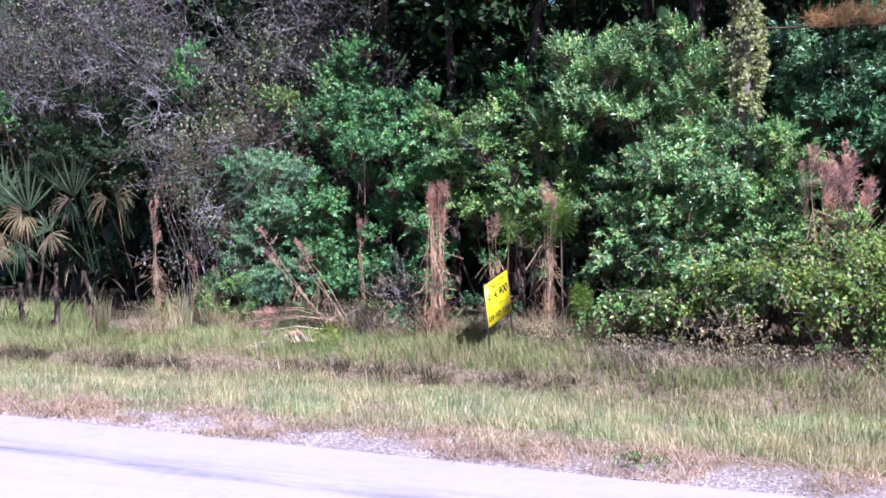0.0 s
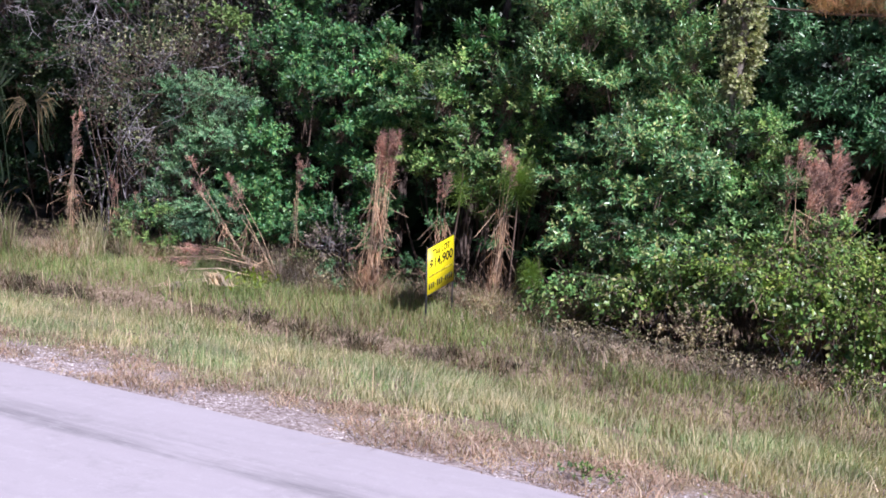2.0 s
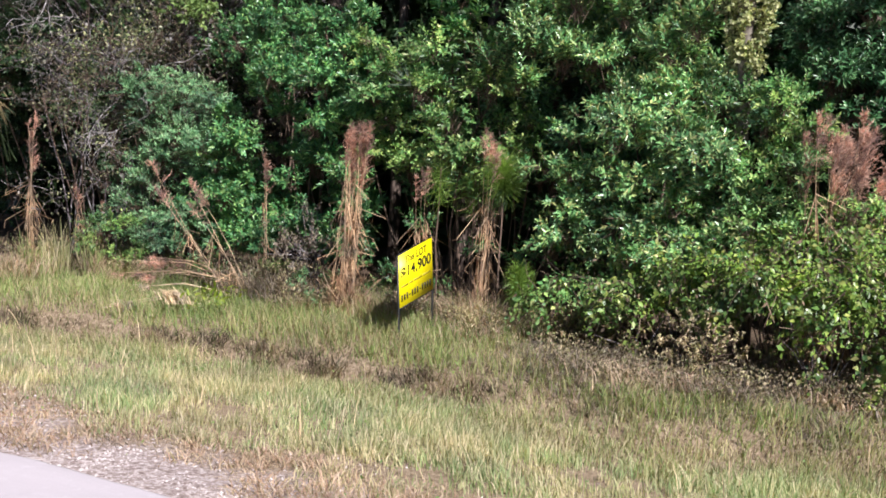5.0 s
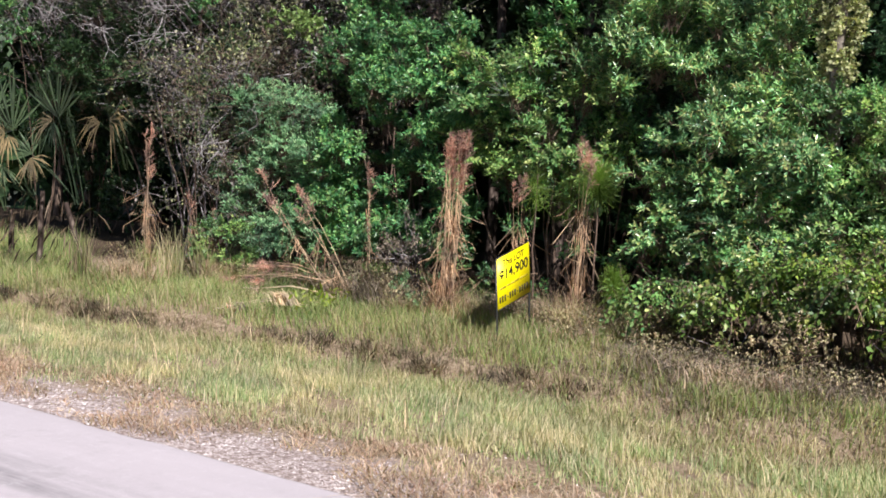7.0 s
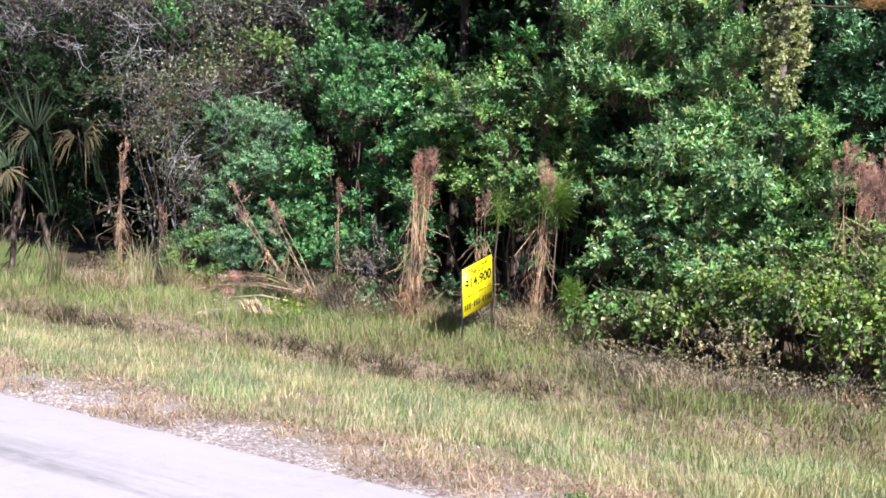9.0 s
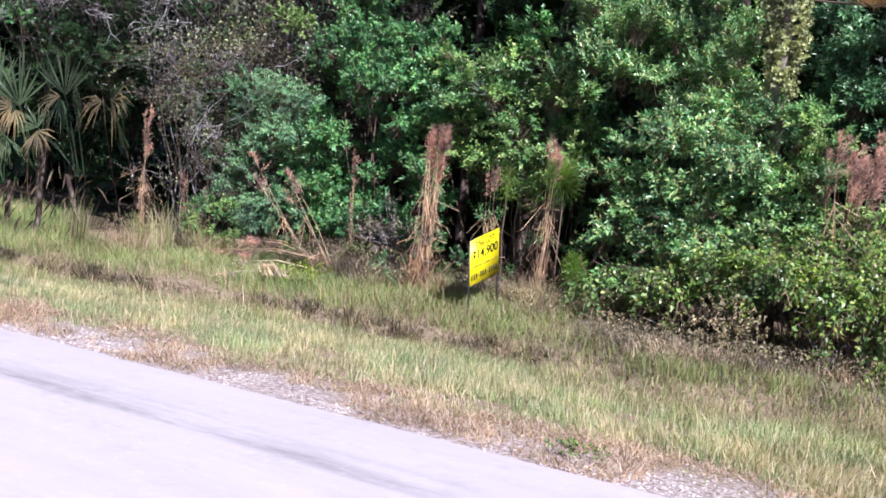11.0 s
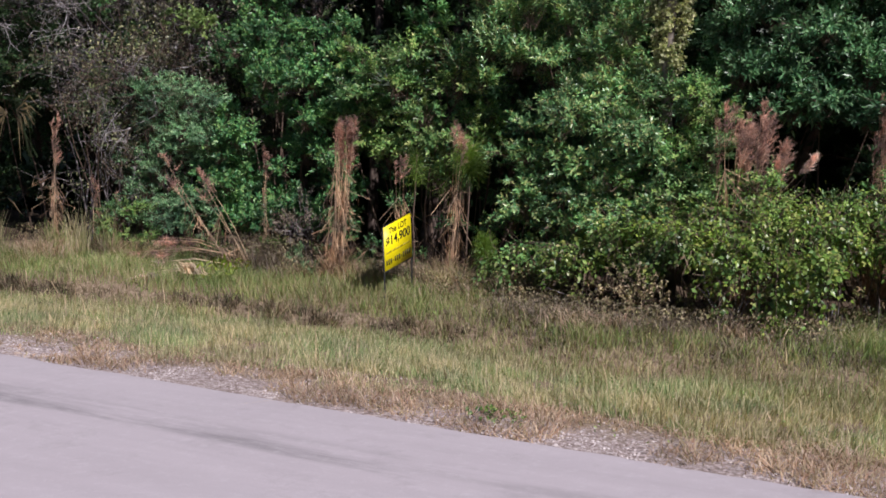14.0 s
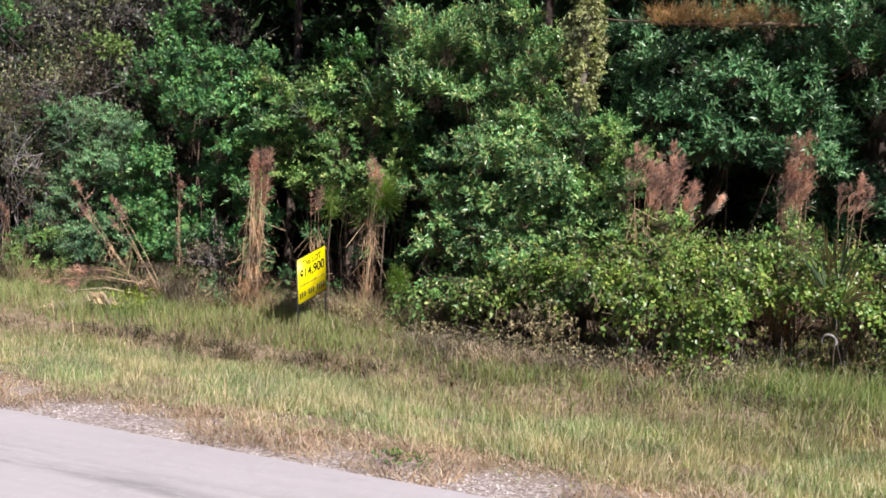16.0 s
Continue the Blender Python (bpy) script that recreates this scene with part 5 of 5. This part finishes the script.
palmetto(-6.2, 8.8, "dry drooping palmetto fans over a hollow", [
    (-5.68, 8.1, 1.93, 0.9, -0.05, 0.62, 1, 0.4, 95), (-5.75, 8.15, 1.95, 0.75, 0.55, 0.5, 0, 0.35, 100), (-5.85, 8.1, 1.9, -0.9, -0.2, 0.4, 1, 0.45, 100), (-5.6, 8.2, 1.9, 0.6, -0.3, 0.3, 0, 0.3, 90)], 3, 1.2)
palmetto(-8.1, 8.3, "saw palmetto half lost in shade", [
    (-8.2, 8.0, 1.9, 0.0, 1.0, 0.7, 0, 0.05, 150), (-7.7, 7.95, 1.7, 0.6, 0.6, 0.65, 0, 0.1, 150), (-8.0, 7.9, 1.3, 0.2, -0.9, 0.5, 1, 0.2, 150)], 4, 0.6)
palmetto(-0.5, 10.3, "single palmetto fan showing among green shrubs", [(-0.6, 9.0, 2.28, -0.75, 0.55, 0.3, 0, 0.03, 75)], 5, 0.0)
palmetto(5.3, 8.35, "young palmetto with upright narrow fans", [(5.26, 8.2, 1.0, -0.05, 1.0, 0.55, 1, 0.0, 40), (5.34, 8.2, 0.95, 0.3, 1.0, 0.55, 0, 0.03, 50), (5.25, 8.15, 0.9, -0.4, 0.9, 0.5, 0, 0.03, 50), (5.4, 8.1, 0.8, 0.7, 0.7, 0.5, 1, 0.15, 60)], 6, 0.0)

# ---- yard sign ----
BL, TL, BR, TR = (Vector(v) for v in ((0.215, 7.8, 0.345), (0.18, 7.8, 0.785), (0.145, 8.4, 0.462), (0.105, 8.4, 0.915)))
sign = thing("yard_sign", (0.18, 8.1, float(ground_z(0.18, 8.1))), "crooked yellow lot-for-sale sign on two black steel stakes", "sign")
base = Vector(sign.location)
u_ = ((BR - BL) + (TR - TL)) / 2
v_ = ((TL - BL) + (TR - BR)) / 2
n_ = u_.cross(v_).normalized()
WIDE, HIGH = u_.length, v_.length


def on_sign(a, b, off):
    """A point of the board, from shares of its width and height, off metres in front."""
    p = BL * (1 - a) * (1 - b) + BR * a * (1 - b) + TL * (1 - a) * b + TR * a * b
    return p + n_ * off - base


def slab(a0, a1, b0, b1, front, back):
    c = [on_sign(a, b, o) for o in (back, front) for a, b in ((a0, b0), (a1, b0), (a1, b1), (a0, b1))]
    return np.array([tuple(p) for p in c]), np.array([(3, 2, 1, 0), (4, 5, 6, 7), (0, 1, 5, 4), (1, 2, 6, 5), (2, 3, 7, 6), (3, 0, 4, 7)])


part("panel", [slab(0, 1, 0, 1, 0.002, -0.003)], YELLOW, sign, "bright yellow corrugated plastic panel")
for a0, a1, top in ((-0.022, 0.012, 1.01), (0.985, 1.02, 1.05)):
    mid_a = (a0 + a1) / 2
    lo = on_sign(mid_a, 0, -0.006)
    foot = (lo.x + 0.02, lo.y, float(ground_z(lo.x + base.x, lo.y + base.y)) - base.z - 0.15)
    hi = on_sign(mid_a, top, -0.006)
    w = 0.011
    ring = lambda p: [(p[0] - 0.004, p[1] - w, p[2]), (p[0] + 0.004, p[1] - w, p[2]), (p[0] + 0.004, p[1] + w, p[2]), (p[0] - 0.004, p[1] + w, p[2])]
    v = np.array(ring(foot) + ring(lo) + ring(hi))
    f = [(q * 4 + e, q * 4 + (e + 1) % 4, q * 4 + 4 + (e + 1) % 4, q * 4 + 4 + e) for q in (0, 1) for e in range(4)] + [(8, 9, 10, 11)]
    part("stake", [(v, np.array(f))], BLACKSTEEL, sign, "black steel stake")
part("lower_rail", [slab(0.0, 1.0, -0.022, 0.0, 0.0, -0.008)], BLACKSTEEL, sign)
part("upper_rail", [slab(0.0, 1.0, 1.0, 1.018, 0.0, -0.008)], BLACKSTEEL, sign)


def lettering(text, a0, a1, b0, b1, material):
    """Words laid on the board, filling a rectangle of it."""
    cu = bpy.data.curves.new("letters", "FONT")
    cu.body, cu.size, cu.offset = text, 1.0, 0.022
    tmp = new("letters", cu)
    bpy.context.view_layer.update()
    me = bpy.data.meshes.new_from_object(tmp.evaluated_get(bpy.context.evaluated_depsgraph_get()))
    bpy.data.objects.remove(tmp)
    xs_ = [v.co.x for v in me.vertices]
    ys_ = [v.co.y for v in me.vertices]
    for v in me.vertices:
        a = a0 + (a1 - a0) * (v.co.x - min(xs_)) / (max(xs_) - min(xs_))
        b = b0 + (b1 - b0) * (v.co.y - min(ys_)) / (max(ys_) - min(ys_))
        v.co = on_sign(a, b, 0.0035)
    me.materials.clear()
    me.materials.append(material)
    ob = new("lettering", me)
    ob.parent = sign
    return ob


lettering("This LOT", 0.17, 0.83, 0.785, 0.93, INK)
lettering("$14,900", 0.06, 0.95, 0.5, 0.74, INK)
for a0, w in ((0.06, 0.2), (0.29, 0.1), (0.42, 0.24), (0.69, 0.24)):
    part("print_bar", [slab(a0, a0 + w, 0.365, 0.4, 0.0035, 0.0)], FADED, sign)
for q in range(12):
    thin = q in (3, 7)
    a0 = 0.05 + q * 0.076
    part("number_bar", [slab(a0, a0 + 0.042, 0.15 if thin else 0.105, 0.17 if thin else 0.225, 0.0035, 0.0)], INK, sign)

# ---- fallen stalks ----
for q, (foot, tip, straw, plume, head) in enumerate((((-2.4, 8.5, 0.3), (-3.72, 8.3, 0.3), STRAW, PLUME, 0.2), ((-2.45, 8.55, 0.3), (-3.45, 8.5, 0.46), STRAW, PLUME, 0.24), ((-2.3, 8.4, 0.22), (-3.3, 8.1, 0.15), PALESTRAW, PALEPLUME, 0.14),
                                                      ((-2.0, 7.75, 0.16), (-2.55, 7.25, 0.14), PALESTRAW, PALEPLUME, 0.2))):
    rng = R(600 + q)
    z0 = float(ground_z(foot[0], foot[1]))
    t = thing("fallen_stalks", (foot[0], foot[1], z0), "bundle of fallen dry plume grass stalks in the grass", "dry stalks", "fallen stalks")
    way = np.array(tip) - np.array(foot)
    for k in range(3 if q < 2 else 2):
        a = np.array((0, 0, foot[2] - z0)) + rng.normal(0, 0.03, 3)
        b = a + way * (1 - 0.12 * k) + rng.normal(0, 0.05, 3) * np.array((1, 1, 0.5))
        b[2] = max(b[2], 0.08)
        path = np.stack([a * np.array((1, 1, 0)) + np.array((0.1, 0.05, -0.02)), a, (a + b) / 2 + np.array((0, 0, 0.06)), b])
        stalk = part("straw", [tube(path, (0.006, 0.006, 0.005, 0.003), 4)], straw, t)
        n = 26
        f = rng.uniform(0, 1, (n, 1))
        d = unit(way)
        root = b - d * head * 0.7 * f
        end = root + unit(d + rng.normal(0, 0.4, (n, 3)) + np.array((0, -0.1, -0.7))) * head * rng.uniform(0.3, 0.9, (n, 1))
        from_ = (root[:, None] + (end - root)[:, None] * rng.uniform(0.1, 1, (n, 9, 1))).reshape(-1, 3)
        to_ = from_ + unit(np.repeat(end - root, 9, 0) * 4 + rng.normal(0, 0.5, (n * 9, 3))) * rng.uniform(0.02, 0.05, (n * 9, 1))
        part("plume", [strips(root, end, 0.003, 0.002, rng), strips(from_, to_, 0.005, 0.002, rng)], plume, stalk, "frayed drooping seed head")

rng = R(640)
t = thing("dry_tuft", (-2.15, 7.55, float(ground_z(-2.15, 7.55))), "bleached tuft of dry grass lying in the verge", "grass tuft")
p = np.concatenate([rng.normal(0, 0.05, (170, 2)), np.full((170, 1), 0.1)], 1)
part("blade", [grass(p, rng.normal(0, 0.3, (170, 2)) + np.array((-0.9, -0.3)), rng.uniform(0.1, 0.2, 170), np.full(170, 0.012), rng, 1.0)], PALESTRAW, t)
for q, (x, y, h, mat, label) in enumerate(((-5.4, 7.6, 0.75, WEED, "tall olive grass tuft beside a dark hollow"), (-4.85, 8.4, 0.75, VERGE, "green grass tuft behind dry plume grass"), (-5.05, 8.15, 0.6, MEADOW, "yellow-green grass tuft round dry plume grass"), (-4.5, 8.6, 0.65, WEED, "olive grass tuft under dead branches"))):
    rng = R(660 + q)
    t = thing("grass_tuft", (x, y, float(ground_z(x, y))), label, "grass tuft", "grass tufts")
    p = np.concatenate([rng.normal(0, 0.07, (110, 2)), np.zeros((110, 1))], 1)
    part("blade", [grass(p, rng.normal(0, 0.2, (110, 2)), h * rng.uniform(0.4, 1.0, 110), np.full(110, 0.009), rng, 0.6)], mat, t)
rng = R(641)
t = thing("lime_sprout", (-1.95, 7.8, float(ground_z(-1.95, 7.8))), "small lime-green sprouting weed", "weed")
p = np.concatenate([rng.normal(0, 0.12, (90, 2)), rng.uniform(0.05, 0.25, (90, 1))], 1)
part("foliage", [leaves(p, rng.normal(0, 1, (90, 3)) + np.array((0, 0, 0.5)), rng.uniform(0.05, 0.09, 90), 0.4, rng)], LIME, t)
rng = R(642)
shrub("roadside_weed", "low leafy weed growing at the asphalt edge", 3.63, 3.9, [(0.0, 0.0, 0.0, 0.08), (0.14, 0.02, 0.0, 0.06), (-0.14, 0.02, 0.0, 0.05)], GOLD, 0.022, 0.5, clusters=330, per=8, twig=0.03,
      seed=70, category="weed", stems=4, stem_r=0.003)

# bare grey roots and stems under the vines
rng = R(650)
for q, (x, y, n) in enumerate(((3.72, 7.85, 10), (4.95, 8.1, 9), (2.75, 8.25, 7), (5.5, 8.3, 8), (4.5, 8.0, 6), (2.1, 8.4, 5))):
    t = thing("bare_stems", (x, y, float(ground_z(x, y))), "bare grey stems under the vine shrubs", "dead stems", "bare stems")
    for _ in range(n):
        path = wander((rng.normal(0, 0.06), rng.normal(0, 0.06), -0.03), (rng.normal(0, 0.45), rng.normal(0.1, 0.3), 1), rng.uniform(0.3, 0.7), 5, rng, 0.15)
        part("stem", [tube(path, np.linspace(0.007, 0.003, 6), 4)], TWIG, t)

# curled bleached stalk lying against the weeds
rng = R(655)
t = thing("curled_stalk", (5.32, 8.05, float(ground_z(5.32, 8.05))), "pale bleached stalk curled among the weeds", "dry stalk")
a = np.linspace(-0.6, 3.6, 12)
part("loop", [tube(np.stack([0.055 * np.cos(a), -0.02 * np.sin(a), 0.4 + 0.055 * np.sin(a)], 1), np.linspace(0.014, 0.008, 12), 6)], BLEACHED, t, smooth=True)
part("stalk", [tube(np.array(((0.02, 0.03, -0.03), (0.04, 0.01, 0.15), (0.045, 0.0, 0.37))), (0.006, 0.005, 0.005), 5)], STEM, t)

# ---- grass and gravel ----


def sward(name, label, n, y0, y1, h, width, material, seed, clump=0.6, bend=0.4, lean=0.32, x0=-15.0, x1=8.5, thin=None):
    """Blades over a strip along the road, thicker in some patches than in others."""
    rng = R(seed)
    x, y = rng.uniform(x0, x1, n), rng.uniform(y0, y1, n)
    k = value_noise(x, y, clump, seed + 1) * 0.45 + value_noise(x, y, clump * 0.28, seed + 2) * 0.35 + value_noise(x, y, 0.07, seed + 5) * 0.2
    if thin is not None:
        k = k * thin(x, y)
    keep = rng.random(n) < np.clip((k - 0.26) * 2.6, 0, 1)
    x, y, k = x[keep], y[keep], k[keep]
    n = len(x)
    p = np.stack([x, y, ground_z(x, y) - 0.01], 1)
    gust = np.stack([value_noise(x, y, 1.7, seed + 3) - 0.5, value_noise(x, y, 1.7, seed + 4) - 0.5], 1) * 0.5
    height = rng.uniform(h[0], h[1], n) * (0.3 + 1.4 * k)
    ob = part(name, [grass(p, gust + rng.normal(0, lean, (n, 2)), height, width * rng.uniform(0.7, 1.3, n), rng, bend)], material, None)
    return tagged(ob, label, "grass", kind="stuff")


sward("verge_grass", "sunlit pale green verge grass along the road", 225000, 3.8, 7.2, (0.035, 0.12), 0.0062, VERGE, 700, 0.6, 0.5, 0.42, thin=lambda x, y: np.clip((y - 4.02 + (value_noise(x, y, 0.6, 77) - 0.5) * 1.1) / 0.6, 0, 1) * (1.2 - 0.7 * np.clip((across(x, y) - np.interp(x, (1.2, 2.6), (6.3, 6.65))) / 0.4, 0, 1)))
sward("dead_thatch", "reddish-brown dead grass at the gravel edge", 135000, 3.56, 6.2, (0.02, 0.09), 0.006, THATCH, 720, 0.35, 1.0, 1.3, thin=lambda x, y: (1.2 - np.clip((y - 4.4) / 0.6, 0, 0.92)) * np.where(y < 4.4, 2.3 * value_noise(x, y, 0.3, 88) ** 1.2 * np.clip((y - 3.5) / 0.25, 0.3, 1), 1.0))
sward("ditch_weeds", "brown and olive weeds in the shallow ditch", 92000, 5.0, 8.2, (0.04, 0.15), 0.0066, WEED, 740, 0.5, 0.6, 0.5, thin=lambda x, y: (1.15 + 0.4 * value_noise(x, y, 0.7, 745) - 0.45 * np.clip((x - 0.6) / 1.2, 0, 1) * np.clip((5.0 - x) / 0.5, 0, 1) * np.clip((y - 7.3) / 0.4, 0, 1)) * np.clip((across(x, y) - 5.5) / 0.5, 0, 1) * np.clip(np.abs(across(x, y) - 6.72) / 0.2, np.interp(x, (0.8, 2.2), (0.42, 1.0)), 1))
sward("bank_weeds", "dark brown dead weeds along the ditch bank", 125000, 5.9, 7.8, (0.05, 0.17), 0.0075, BANK, 745, 0.3, 0.9, 0.9, thin=lambda x, y: (0.35 + 1.3 * value_noise(x, y, 0.35, 746)) * np.clip(1.25 - np.abs(across(x, y) - 6.72) / 0.22, 0, 1) * np.clip((2.6 - x) / 1.0, 0.55, 1))
sward("meadow_grass", "tall straw-green grass before the thicket", 125000, 5.6, 10.0, (0.06, 0.2), 0.0062, MEADOW, 760, 0.7, 0.7, 0.55, thin=lambda x, y: np.where((x > 1.1) & (x < 4.7), np.interp(y, (7.2, 7.8), (0.95, 0.25)), 1.15) * np.clip((across(x, y) - 6.74) / 0.2, 0, 1) * np.where(in_hollow(x, y), 0.05, 1.0))
sward("edge_grass", "long dark grass at the foot of the shrubs", 20000, 8.4, 10.2, (0.12, 0.3), 0.007, MEADOW, 780, 0.5, 0.7, 0.5, thin=lambda x, y: np.where(in_hollow(x, y), 0.0, 1.0) * np.where(x > -5.2, np.clip((y - 8.8) / 0.2, 0, 0.6), 1.1))
sward("dry_fringe", "pinkish dry weeds along the foot of the thicket", 50000, 8.05, 9.1, (0.06, 0.32), 0.0062, FRINGE, 781, 0.35, 0.8, 0.7, x0=-5.2, x1=1.4, thin=lambda x, y: (0.4 + 1.1 * value_noise(x, y, 0.5, 784)) * np.clip((y - 8.1 - 0.35 * value_noise(x, x * 0, 0.8, 786)) / 0.25, 0, 1))
sward("dead_litter", "purplish-grey flattened dead weeds before the vine shrubs", 78000, 6.6, 8.6, (0.02, 0.1), 0.0065, LITTER, 782, 0.3, 1.0, 1.2, x0=0.4, x1=7.0, thin=lambda x, y: (0.7 + 0.7 * value_noise(x, y, 0.4, 783)) * np.clip((x - 0.5) / 0.8, 0, 1) * np.clip((across(x, y) - 6.55) / 0.5, 0, 1))
sward("tussock_grass", "straw-green tufts before the vine shrubs", 6000, 7.2, 8.5, (0.1, 0.32), 0.0062, MEADOW, 785, 0.4, 0.6, 0.4, x0=4.5, x1=9.0)
sward("far_side_grass", "mown grass on the near side of the road", 5000, -7.5, -3.95, (0.05, 0.14), 0.007, VERGE, 790, x0=-4, x1=18)

rng = R(795)
n = 9000
x, y = rng.uniform(-13, 8, n), rng.uniform(3.9, 9.0, n)
keep = value_noise(x, y, 0.4, 796) > 0.5
p = np.stack([x, y, ground_z(x, y) + rng.uniform(0.01, 0.12, n)], 1)[keep]
n = len(p)
herbs = part("verge_herbs", [leaves(p, rng.normal(0, 1, (n, 3)) + np.array((0, 0, 0.5)), rng.uniform(0.012, 0.026, n), 0.6, rng)], HERB, None)
tagged(herbs, "small broad-leaved herbs among the verge grass", "herbs", kind="stuff")
n = 600
x, y = rng.uniform(-13, 8, n), rng.uniform(4.3, 9.2, n)
p = np.stack([x, y, ground_z(x, y)], 1)
dry = part("seed_stalks", [grass(p, rng.normal(0, 0.35, (n, 2)), rng.uniform(0.12, 0.38, n), np.full(n, 0.006), rng, 0.4)], PALESTRAW, None)
tagged(dry, "scattered bleached seed stalks in the grass", "dry stalks", kind="stuff")

rng = R(800)
n = 52000
x = rng.uniform(-14, 8.5, n)
y = 3.54 + rng.gamma(1.6, 0.27, n)
keep = rng.random(n) < np.clip((value_noise(x, y, 0.55, 801) * 0.7 + value_noise(x, y, 0.15, 802) * 0.3 - 0.28) * 3, 0.04, 1)
x, y = x[keep], y[keep]
n = len(x)
size = 0.0035 + 0.009 * rng.random(n) ** 3
octa = np.array([(1, 0, 0), (0, 1, 0), (-1, 0, 0), (0, -1, 0), (0, 0, 0.7)])
v = np.stack([x, y, ground_z(x, y) + size * 0.25], 1)[:, None] + octa[None] * size[:, None, None] * rng.uniform(0.6, 1.35, (n, 5, 1)) * rng.uniform(0.7, 1.3, (n, 1, 3))
f = np.array([(0, 1, 4), (1, 2, 4), (2, 3, 4), (3, 0, 4)])[None] + 5 * np.arange(n)[:, None, None]
gravel = part("shell_gravel", [(v.reshape(-1, 3), f.reshape(-1, 3))], SHELL, None)
tagged(gravel, "whitish shell gravel along the asphalt edge", "gravel", kind="stuff")
